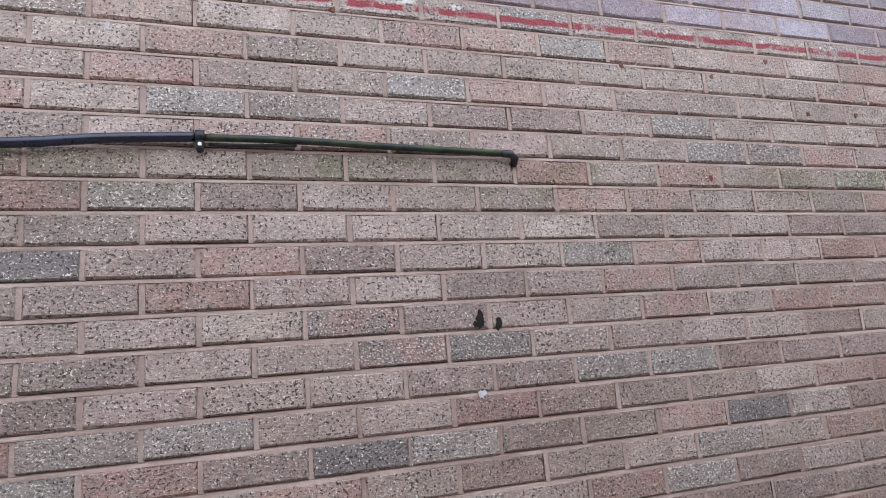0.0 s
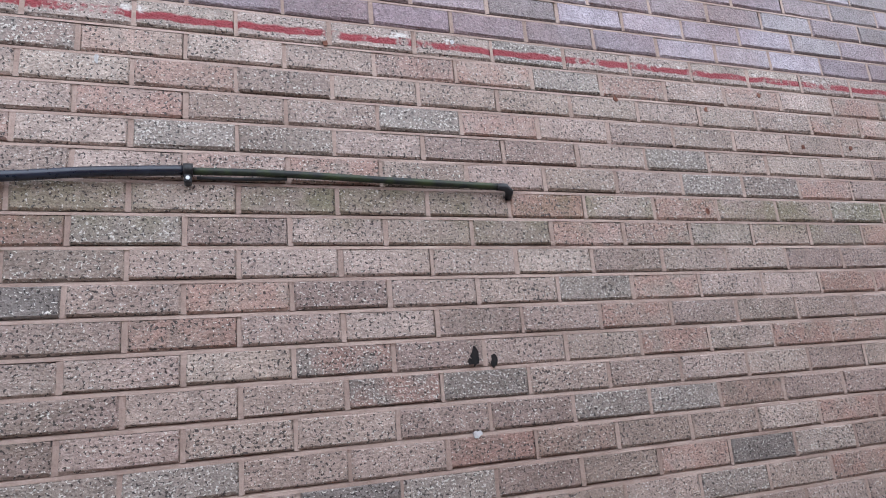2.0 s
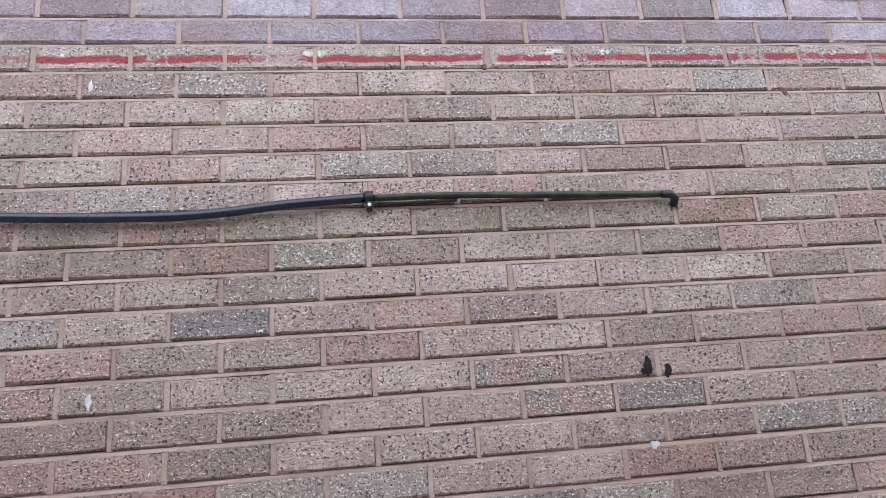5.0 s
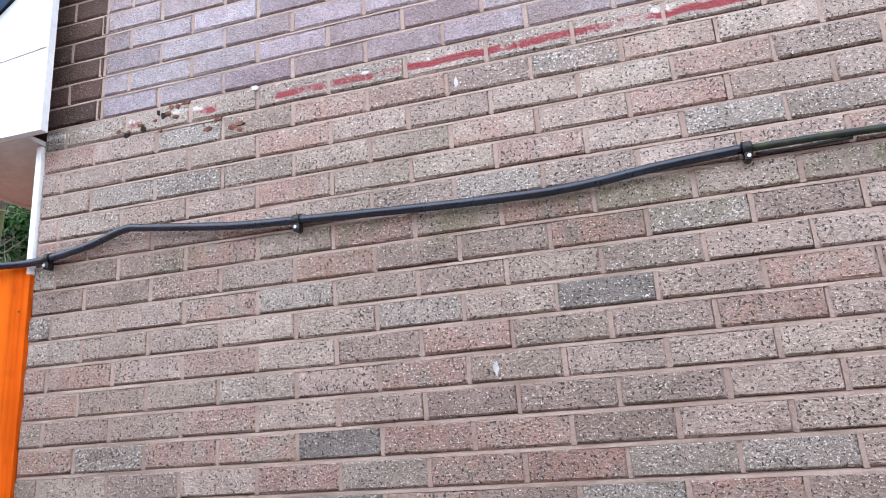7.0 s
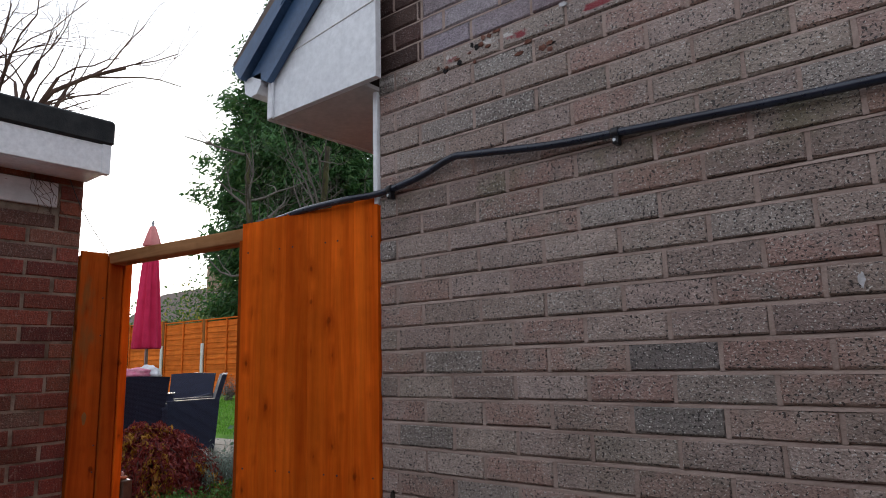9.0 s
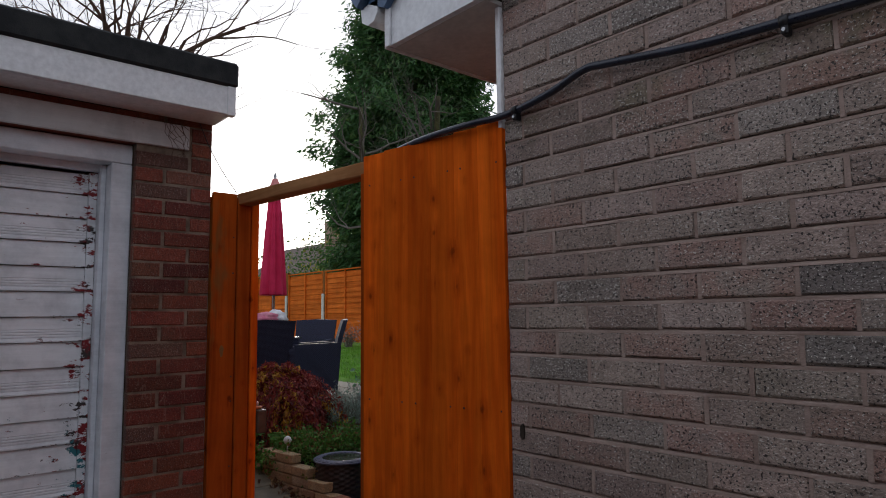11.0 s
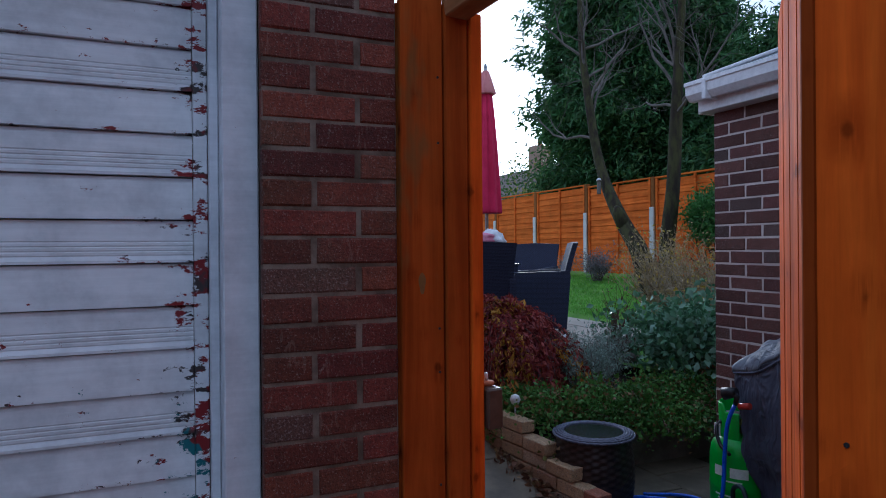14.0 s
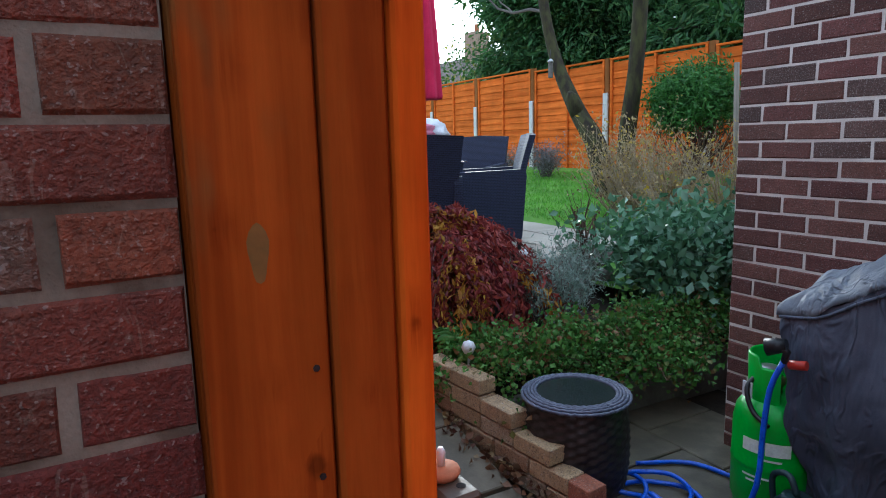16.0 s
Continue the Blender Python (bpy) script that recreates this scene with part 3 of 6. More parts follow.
roof = add_prism(bmesh.new(), [(-2.66, 2.73), (RIDGE_X, 2.73 + (RIDGE_X + 2.66) * SLOPE), (7.9, 2.73), (7.9, 2.83), (RIDGE_X, 2.84 + (RIDGE_X + 2.66) * SLOPE), (-2.70, 2.80)], "y", 1.52, 8.2)
structure("roof_house", roof, M["roof_tile"], "brown tiled pitched house roof", "roof")

eave = thing("boxed_eave", (-2.25, 1.6, 2.5), "white plastic boxed eave with slate blue bargeboard at the house corner", "eave")
eave["kind"] = "structure"
part("gable_panel", add_prism(bmesh.new(), [(-2.485, 2.52), (-1.905, 2.52), (-1.905, 3.12), (-2.485, 2.68)], "y", 1.565, 1.59), M["upvc"], eave, "white cladding panel")
part("panel_joint", add_prism(bmesh.new(), [(-2.40, 2.755), (-1.91, 2.80), (-1.91, 2.803), (-2.40, 2.758)], "y", 1.562, 1.57), M["soffit"], eave)
part("soffit", box(-2.49, CORNER_X - 0.004, 1.592, 3.78, 2.52, 2.535), M["soffit"], eave, "grey-white soffit board")
part("fascia", box(-2.512, -2.492, 1.56, 3.78, 2.515, 2.70, 0.003), M["upvc"], eave)
part("corner_trim", box(-2.498, -2.47, 1.552, 1.564, 2.515, 2.69, 0.002), M["upvc"], eave)
part("bargeboard", add_prism(bmesh.new(), [(-2.585, 2.715), (-2.475, 2.66), (-1.2, 3.74), (-1.2, 3.90)], "y", 1.53, 1.558), M["barge"], eave, "slate blue sloping bargeboard")
rise = math.atan2(1.18, 1.385)
for k in range(5):
    s0, s1 = 0.345 * k - 0.03, 0.345 * (k + 1)
    corners = []
    for along, out in ((s0, 0.012), (s1, 0.004), (s1, 0.062), (s0, 0.092)):
        corners.append((-2.585 + along * math.cos(rise) - out * math.sin(rise), 2.712 + along * math.sin(rise) + out * math.cos(rise)))
    part("verge_cap", add_prism(bmesh.new(), corners, "y", 1.500 - 0.003 * (k % 2), 1.60), M["barge"], eave, "blue-grey verge capping unit")
gut = bmesh.new()
add_prism(gut, [(-2.63, 2.71), (-2.62, 2.65), (-2.58, 2.625), (-2.54, 2.63), (-2.515, 2.66), (-2.515, 2.71)], "y", 1.53, 3.78)
part("gutter", gut, M["upvc"], eave, "white plastic gutter")
structure("trim", box(CORNER_X - 0.022, CORNER_X - 0.001, WALL_Y - 0.012, WALL_Y + 0.03, 2.10, 2.515, 0.003), M["upvc"], "white plastic corner trim strip", "trim")

# ground: one sheet to the horizon, the drive, the lower yard, the raised garden
structure("ground", box(-400, 400, -400, 400, -0.9, -0.06), M["concrete"], "grey ground reaching the horizon", "ground")
structure("driveway", box(-3.72, 14, -9, 1.60, -0.059, -0.004), M["concrete"], "grey concrete driveway", "driveway")
yard = structure("pavement", box(-9.0, -2.0, 1.62, 4.4, -0.059, -0.03), M["soil"], "damp stone slab path behind the gate", "pavement")

RAMP_X, RAMP = -4.50, 0.185
structure("path_base", add_prism(bmesh.new(), [(-6.9, -0.05), (RAMP_X, -0.05), (RAMP_X, -0.028), (-6.9, -0.028 + (RAMP_X + 6.9) * RAMP)], "y", 1.63, 2.655), M["soil"], "soil under the sloping slab path", "path")

# garage: front wall, pier, lintel, roof edge
GX = -3.714
structure("wall_garage_side", box(-9.0, GX - 0.12, 1.15, 1.355, -0.02, 2.46), M["brick_garage"], "red brick garage side wall", "wall")
pier = structure("wall_garage", box(GX - 0.11, GX - 0.0045, 1.014, 1.366, -0.02, 2.46), M["mortar_grey"], "red brick garage pier with grey mortar", "wall")
structure("wall_garage_left", box(GX - 0.11, GX - 0.006, -2.2, -1.36, -0.02, 2.46), M["brick_garage"], "red brick garage pier", "wall")
structure("wall_garage_head", box(GX - 0.11, GX - 0.008, -1.36, 1.02, 2.315, 2.46), M["brick_garage"], "red brick above the garage lintel", "wall")
structure("wall_garage_back", box(-9.0, -8.8, -2.2, 1.14, -0.02, 2.46), M["brick_garage"], "red brick garage back wall", "wall")
structure("wall_garage_far", box(-8.79, GX - 0.12, -2.2, -2.0, -0.02, 2.46), M["brick_garage"], "red brick garage wall", "wall")
structure("roof_garage", box(-9.1, -3.53, -2.35, 1.375, 2.625, 2.69), M["felt"], "flat felt garage roof", "roof")
structure("ceiling_garage", box(-8.79, GX - 0.12, -2.0, 1.14, 2.47, 2.49), M["soffit"], "plain garage ceiling", "ceiling")
felt = bmesh.new()
add_box(felt, -3.55, -3.487, -2.37, 1.40, 2.60, 2.72, 0.012, 0.004)
structure("trim_felt", felt, M["felt"], "black roofing felt edge on the garage roof", "trim")
structure("trim_fascia", box(-3.522, -3.498, -2.35, 1.385, 2.462, 2.60, 0.003), M["upvc"], "white plastic fascia board on the garage", "trim")
structure("trim_fascia_cap", box(-3.53, -3.494, 1.35, 1.392, 2.458, 2.603, 0.003), M["upvc"], "white plastic fascia corner cap", "trim")
structure("trim_soffit", box(GX, -3.523, -2.35, 1.375, 2.462, 2.472), M["upvc"], "white garage soffit", "trim")
structure("trim_fascia_side", box(-9.1, -3.531, 1.362, 1.38, 2.47, 2.60), M["upvc"], "white plastic side fascia on the garage", "trim")
lin = add_box(bmesh.new(), GX - 0.004, GX + 0.014, -1.5, 1.25, 2.312, 2.428, 0.003, 0.002)
structure("lintel", lin, M["lintel_paint"], "chipped white painted timber lintel over the garage door", "lintel")

# unseen plain wall, added along the other side of the drive to dim it
structure("wall_neighbour", box(-3.4, 16, -2.15, -1.9, -0.05, 3.0), M["brick_rear"], "unseen plain brick wall added across the drive to shade it", "wall")

# unseen wall, added so less low sky light reaches the pier
structure("wall_street", box(6.6, 6.85, -1.88, 1.58, -0.05, 4.4), M["brick_rear"], "unseen plain brick wall added at the drive end to cut sky light", "wall")

# raised garden behind the low walls, patio and lawn
structure("bed", add_prism(bmesh.new(), [(-9.0, -0.05), (-5.50, -0.05), (-5.50, 0.24), (-6.2, 0.36), (-6.9, 0.50), (-9.0, 0.52)], "y", 2.72, 4.5), M["soil"], "dark soil of the raised garden bed", "garden bed")
structure("bed_rear", add_prism(bmesh.new(), [(-7.6, -0.05), (-5.02, -0.05), (-5.02, 0.24), (-6.2, 0.40), (-7.3, 0.52)], "y", 4.5, 7.7), M["soil"], "dark soil behind the extension", "garden bed")
patio = structure("patio", box(-14.0, -6.75, 2.3, 5.75, 0.40, 0.525), M["soil"], "pale paved patio", "patio")


def lawn_z(x, y):
    return 0.56 + max(0.0, y - 5.6) * 0.13 + 0.012 * math.sin(x * 2.1) * math.cos(y * 1.7)


lm = bmesh.new()
cols, rows_n = 40, 16
grid = [[lm.verts.new((-30 + i * 0.6 + 0.0, 4.2 + j * 0.31, lawn_z(-30 + i * 0.6, 4.2 + j * 0.31) - (0.08 if 4.2 + j * 0.31 < 5.6 else 0))) for j in range(rows_n)] for i in range(cols + 1)]
for i in range(cols):
    for j in range(rows_n - 1):
        lm.faces.new((grid[i][j], grid[i + 1][j], grid[i + 1][j + 1], grid[i][j + 1])).smooth = True
structure("lawn", lm, M["lawn_soil"], "bright green lawn up to the fence", "lawn")
structure("ground_rise", box(-60, 20, 8.55, 60, -0.05, 0.9), M["lawn_soil"], "grassy ground behind the fence", "ground")

# extension behind the gate
EXY = 3.8
ext = structure("wall_extension", box(-4.962, CORNER_X, EXY + 0.004, EXY + 0.25, -0.02, 2.30), M["mortar_pale"], "dark brown brick extension wall with pale mortar", "wall")
structure("wall_extension_end", box(-4.962, -4.70, EXY + 0.26, 7.4, -0.02, 2.30), M["brick_rear"], "dark brown brick extension end wall", "wall")
structure("fascia_extension", box(-4.985, CORNER_X - 0.03, EXY - 0.10, EXY - 0.075, 2.215, 2.34, 0.003), M["upvc"], "white fascia board under the extension gutter", "trim")
structure("soffit_extension", box(-4.985, CORNER_X - 0.03, EXY - 0.074, EXY + 0.005, 2.215, 2.228), M["upvc"], "white soffit of the extension", "trim")
structure("fascia_extension_end", box(-5.008, -4.987, EXY - 0.074, 7.4, 2.215, 2.34), M["upvc"], "white end fascia of the extension", "trim")
eg = bmesh.new()
add_prism(eg, [(EXY - 0.19, 2.375), (EXY - 0.185, 2.31), (EXY - 0.155, 2.275), (EXY - 0.12, 2.275), (EXY - 0.102, 2.31), (EXY - 0.102, 2.375)], "x", -4.995, CORNER_X - 0.03)
structure("gutter_extension", eg, M["upvc"], "white plastic gutter with stepped profile", "gutter")
structure("gutter_lip", box(-4.998, CORNER_X - 0.03, EXY - 0.197, EXY - 0.186, 2.36, 2.384, 0.002), M["upvc"], "white gutter lip", "gutter")
structure("gutter_bracket", box(-4.86, -4.83, EXY - 0.20, EXY - 0.10, 2.262, 2.38, 0.004), M["upvc"], "white gutter bracket", "gutter")
rf = bmesh.new()
vs = [rf.verts.new(c) for c in ((-4.95, EXY - 0.15, 2.39), (CORNER_X, EXY - 0.15, 2.39), (CORNER_X, 6.2, 3.35), (-4.0, 6.2, 3.35))]
rf.faces.new(vs)
vs2 = [rf.verts.new(c) for c in ((-4.95, EXY - 0.15, 2.39), (-4.0, 6.2, 3.35), (-4.95, 7.4, 2.39))]
rf.faces.new(vs2)
bmesh.ops.solidify(rf, geom=rf.faces[:], thickness=0.03)
structure("roof_extension", rf, M["glass_roof"], "pale grey panelled extension roof", "roof")
for k in range(5):
    x = -4.9 + 0.68 * k
    structure("roof_bar", tube([(x, EXY - 0.14, 2.405), (min(x + 0.9, CORNER_X), 6.1, 3.36)], 0.014, 6), M["upvc"], "white roof glazing bar", "roof bar")


# ---- cable on the house wall ----
CY = WALL_Y - 0.020
run = smooth_path([(-2.62, 1.60, 2.10), (-2.35, 1.585, 2.120), (-2.10, 1.60, 2.126), (-2.0, CY - 0.01, 2.130), (-1.915, CY, 2.137), (-1.77, CY, 2.158), (-1.64, CY - 0.01, 2.186), (-1.56, CY - 0.008, 2.180), (-1.30, CY, 2.149),
                   (-1.10, CY, 2.136), (-0.89, CY, 2.124), (-0.66, CY, 2.113), (-0.45, CY, 2.108), (-0.32, CY, 2.114), (-0.18, CY, 2.128), (0.012, CY, 2.139)], 6)
cable = thing("cable", (0, WALL_Y, 2.13), "thick blue-black cable clipped along the brick wall", "cable")
part("cable_run", tube(run, 0.0115, 10), M["cable"], cable)
part("conduit", tube(smooth_path([(0.0, CY, 2.137), (0.2, CY, 2.138), (0.45, CY, 2.131), (0.76, CY, 2.123)], 4), 0.0085, 10), M["cable_old"], cable, "thin black tube greened with algae")
part("spare_wire", tube(smooth_path([(0.03, CY + 0.006, 2.124), (0.12, CY + 0.006, 2.124), (0.225, CY + 0.003, 2.127)], 4), 0.004, 6), M["black"], cable)
part("conduit_end", tube([(0.75, CY, 2.123), (0.775, CY, 2.122), (0.787, CY + 0.004, 2.112), (0.789, CY + 0.02, 2.098)], [0.0095, 0.011, 0.011, 0.009], 10), M["black"], cable, "black bent cable end entering the wall")
for cx, cz in ((0.012, 2.139), (-1.10, 2.136), (-1.915, 2.137)):
    cl = bmesh.new()
    add_tube(cl, [(cx - 0.010, CY, cz), (cx + 0.010, CY, cz)], 0.0155, 12)
    add_box(cl, cx - 0.008, cx + 0.008, CY - 0.010, WALL_Y - 0.002, cz - 0.032, cz - 0.010, 0.003)
    clip = part("cable_clip", cl, M["black"], cable, "black plastic cable clip")
    part("screw", tube([(cx, CY - 0.0105, cz - 0.022), (cx, CY - 0.014, cz - 0.022)], 0.0045, 8), M["steel"], clip)

# ---- marks on the wall ----


def blot(name, x, z, w, h, material, label, depth=0.0015, seed=1, group=""):
    """A thin ragged patch stuck on the wall face."""
    rnd = random.Random(seed)
    k = 14
    pts = []
    for i in range(k):
        a = 2 * math.pi * i / k
        r = rnd.uniform(0.6, 1.1)
        pts.append((x + math.cos(a) * w * 0.5 * r, z + math.sin(a) * h * 0.5 * r))
    return tagged(part(name, add_prism(bmesh.new(), pts, "y", WALL_Y - 0.0008 - depth, WALL_Y + 0.002), material), label, "wall mark", group)


# holes are flat black patches: the shade inside is put into the colour
blot("wall_hole", 0.653, 1.700, 0.026, 0.05, M["hole"], "ragged black hole in the brick wall", 0.001, 3, "holes")
blot("wall_hole", 0.641, 1.686, 0.022, 0.022, M["hole"], "black edge patch of a hole in the brick wall", 0.0018, 7, "holes")
blot("wall_hole", 0.702, 1.684, 0.020, 0.034, M["hole"], "small black hole in the brick wall", 0.001, 5, "holes")
for i, (x, z, w, h) in enumerate(((-0.604, 1.703, 0.014, 0.036), (-0.180, 2.402, 0.010, 0.03), (-0.644, 2.455, 0.012, 0.034), (0.64, 1.518, 0.026, 0.022), (0.675, 2.543, 0.014, 0.014), (-0.898, 2.537, 0.03, 0.012),
                                  (-1.24, 2.565, 0.03, 0.016))):
    blot("chalk_mark", x, z, w, h, M["chalk"], "small white smear on the brickwork", 0.0012, 20 + i, "white marks")
blot("dirt_clump", -1.935, 1.135, 0.022, 0.05, M["soil"], "dark dirt clump in a broken joint", 0.004, 41)
rnd = random.Random(9)
for i in range(20):
    cx, cz, s = ((-1.52, 2.545, 0.05), (-1.62, 2.515, 0.04), (-1.34, 2.455, 0.055))[i % 3]
    blot("brick_scar", cx + rnd.gauss(0, s), cz + rnd.gauss(0, s * 0.45), rnd.uniform(0.012, 0.035), rnd.uniform(0.008, 0.022), M["rust_stain"] if i % 4 else M["hole"],
         "rusty broken scar in the brick face", rnd.uniform(0.0008, 0.003), 50 + i, "scars")
for i, (x, z) in enumerate(((1.495, 2.404), (1.172, 2.414), (1.427, 2.075), (2.07, 2.307), (1.86, 2.30), (0.33, 2.50), (1.72, 2.47))):
    blot("brick_pit", x, z, 0.016, 0.02, M["rust_stain"], "small rusty pit in the brick face", 0.0008, 90 + i, "pits")

# ---- gate: fixed boarded panel, beam over the opening, posts by the garage ----
gate = thing("boarded_screen", (-2.3, 1.58, 0.0), "fixed orange-stained vertical board screen beside the house wall", "screen")
A, B = Vector((-2.612, 1.532, 0)), Vector((-1.986, 1.650, 0))
edges = [0.0, 0.108, 0.225, 0.330, 0.437, 0.535, 0.636]
run_way = (B - A).normalized()
ang = math.atan2(run_way.y, run_way.x)
for i in range(6):
    bm = add_box(bmesh.new(), edges[i] + 0.0002, edges[i + 1] - 0.0002, (i % 2) * 0.0006, 0.020 + (i % 2) * 0.0006, 0.03, 2.108 + 0.0025 * i + 0.003 * (i % 3) + (0.006 if i == 5 else 0), 0.0003, 0.0)
    bmesh.ops.transform(bm, matrix=Matrix.Translation(A) @ Matrix.Rotation(ang, 4, "Z"), verts=bm.verts)
    part("board", bm, M["gate_wood"], gate)
for z in (0.35, 1.15, 1.95):
    bm = add_box(bmesh.new(), 0.01, 0.615, 0.026, 0.066, z, z + 0.09, 0.003)
    bmesh.ops.transform(bm, matrix=Matrix.Translation(A) @ Matrix.Rotation(ang, 4, "Z"), verts=bm.verts)
    part("rail", bm, M["post_wood"], gate)
bm = add_box(bmesh.new(), -0.022, -0.002, 0.004, 0.072, 0.0, 2.045, 0.003)
bmesh.ops.transform(bm, matrix=Matrix.Translation(A) @ Matrix.Rotation(ang, 4, "Z"), verts=bm.verts)
part("edge_batten", bm, M["post_wood"], gate)
for i in range(6):
    for z in (0.40, 1.19, 1.99):
        p = A + run_way * ((edges[i] + edges[i + 1]) / 2 + (0.025 if i % 2 else -0.02))
        part("nail", tube([(p.x, p.y - 0.001 + (i % 2) * 0.003, z), (p.x + 0.0003, p.y - 0.003 + (i % 2) * 0.003, z)], 0.0035, 6), M["black"], gate)

beam = thing("gate_beam", (-3.15, 1.57, 2.03), "weathered brown timber beam across the open gateway", "beam")
bb = add_box(bmesh.new(), -0.045, 1.112, 0.0, 0.07, 2.042, 2.100, 0.004, 0.003)
bmesh.ops.transform(bb, matrix=Matrix.Translation((-3.722, 1.500, 0)) @ Matrix.Rotation(math.atan2(0.045, 1.12), 4, "Z") @ Matrix.Translation((0, 0, 0.026)) @ Matrix.Rotation(0.028, 4, "Y"), verts=bb.verts)
part("beam_timber", bb, M["beam_wood"], beam)
part("wire", tube(smooth_path([(-2.62, 1.60, 2.108), (-2.9, 1.60, 2.109), (-3.2, 1.62, 2.106), (-3.6, 1.64, 2.112)], 4), 0.004, 6), M["cloth_white"], beam, "pale wire along the beam")

leaf = thing("gate_leaf", (-2.64, 1.60, 0.02), "orange-stained boarded gate standing open into the garden", "gate")
HA, HB = Vector((-2.645, 1.612, 0)), Vector((-3.30, 2.34, 0))
lway = (HB - HA).normalized()
lplace = Matrix.Translation(HA) @ Matrix.Rotation(math.atan2(lway.y, lway.x), 4, "Z")
llen = (HB - HA).length
for i in range(9):
    bm = add_box(bmesh.new(), llen * i / 9 + 0.0004, llen * (i + 1) / 9 - 0.0004, (i % 2) * 0.0015, 0.02 + (i % 2) * 0.0015, 0.03, 2.03, 0.0, 0.0)
    bmesh.ops.transform(bm, matrix=lplace, verts=bm.verts)
    part("board", bm, M["gate_wood"], leaf)
for z in (0.25, 1.0, 1.8):
    bm = add_box(bmesh.new(), 0.01, llen - 0.01, -0.045, -0.002, z, z + 0.09, 0.003)
    bmesh.ops.transform(bm, matrix=lplace, verts=bm.verts)
    part("ledge", bm, M["post_wood"], leaf)

jamb = thing("gate_post", (-3.74, 1.5, 0.0), "orange-stained gate post with side boards beside the brick pier", "gate post")
part("side_board", box(-3.722, -3.700, 1.373, 1.497, 0.0, 2.122, 0.003, 0.001), M["post_wood"], jamb, "wide stained board with a green stain")
part("back_board", box(-3.80, -3.724, 1.369, 1.497, 0.0, 2.10, 0.003), M["post_wood"], jamb)
part("post", box(-3.79, -3.691, 1.501, 1.572, 0.0, 2.112, 0.005, 0.001), M["post_wood"], jamb)
part("stop_strip", box(-3.775, -3.682, 1.5745, 1.612, 0.0, 2.085, 0.004, 0.001), M["gate_wood"], jamb)
st = [(1.432 + 0.010 * math.cos(a) * (1 + 0.2 * math.sin(3 * a)), 1.335 + 0.030 * math.sin(a)) for a in (2 * math.pi * k / 16 for k in range(16))]
part("green_stain", add_prism(bmesh.new(), st, "x", -3.7005, -3.6992), plain("green_stain", (0.17, 0.085, 0.018), (0.21, 0.10, 0.022), 20.0), jamb, "dull green stain")
part("drip", add_prism(bmesh.new(), [(1.435, 1.32), (1.440, 1.32), (1.442, 1.13), (1.440, 1.04), (1.437, 1.13)], "x", -3.7005, -3.6994), plain("drip_stain", (0.27, 0.07, 0.010), (0.32, 0.08, 0.012), 20.0), jamb)
for z in (0.5, 0.78, 1.09, 1.21, 1.72, 1.9):
    part("nail", tube([(-3.6995, 1.482, z), (-3.6975, 1.482, z)], 0.0038, 6), M["black"], jamb)

# ---- garage door ----
door = thing("garage_door", (-3.9, 0.0, 0.0), "white ribbed timber garage door with badly peeling paint", "garage door")
DX = -3.905
zs = [0.045 + 0.1128 * k for k in range(20)]
for k, z in enumerate(zs):
    if z > 2.15:
        break
    ztop = min(z + 0.1128, 2.175)
    bm = bmesh.new()
    lip = 0.014
    prof = [(DX - 0.02, z), (DX + lip, z + 0.0008), (DX + lip, z + 0.008)]
    if k % 2 == 0:
        for r in range(4):
            zz = z + 0.016 + r * 0.012
            prof += [(DX + 0.007, zz), (DX + 0.0045, zz + 0.003), (DX + 0.007, zz + 0.006)]
    prof += [(DX + 0.004, ztop - 0.014), (DX, ztop - 0.003), (DX - 0.02, ztop - 0.001)]
    va = [bm.verts.new((u, -1.20, w)) for u, w in prof]
    vb = [bm.verts.new((u, 0.858, w)) for u, w in prof]
    bm.faces.new(va)
    bm.faces.new(vb[::-1])
    for i in range(len(prof)):
        bm.faces.new((va[i], vb[i], vb[(i + 1) % len(prof)], va[(i + 1) % len(prof)]))
    bmesh.ops.recalc_face_normals(bm, faces=bm.faces)
    part("plank", bm, M["door_paint"], door)
part("edge_strip", box(DX - 0.02, DX + 0.016, 0.8595, 0.895, 0.01, 2.18, 0.003, 0.001), M["door_paint"], door, "chipped white edge strip")
part("edge_strip", box(DX - 0.02, DX + 0.016, -1.24, -1.2015, 0.01, 2.18, 0.003), M["door_paint"], door)
dframe = thing("door_frame", (-3.85, 0.96, 0.0), "greyed white timber frame around the garage door", "door frame")
dframe["kind"] = "structure"
part("frame_post", box(-3.86, -3.762, 0.922, 1.011, 0.0, 2.215, 0.004, 0.001), M["frame_paint"], dframe)
part("stop_bead", box(-3.90, -3.84, 0.897, 0.920, 0.0, 2.215, 0.003), M["frame_paint"], dframe)
part("frame_post", box(-3.86, -3.762, -1.34, -1.245, 0.0, 2.215, 0.004), M["frame_paint"], dframe)
part("frame_head", box(-3.862, -3.765, -1.34, 1.011, 2.218, 2.308, 0.004), M["frame_paint"], dframe)
part("head_bead", box(-3.90, -3.863, -1.24, 0.92, 2.185, 2.30, 0.003), M["frame_paint"], dframe)

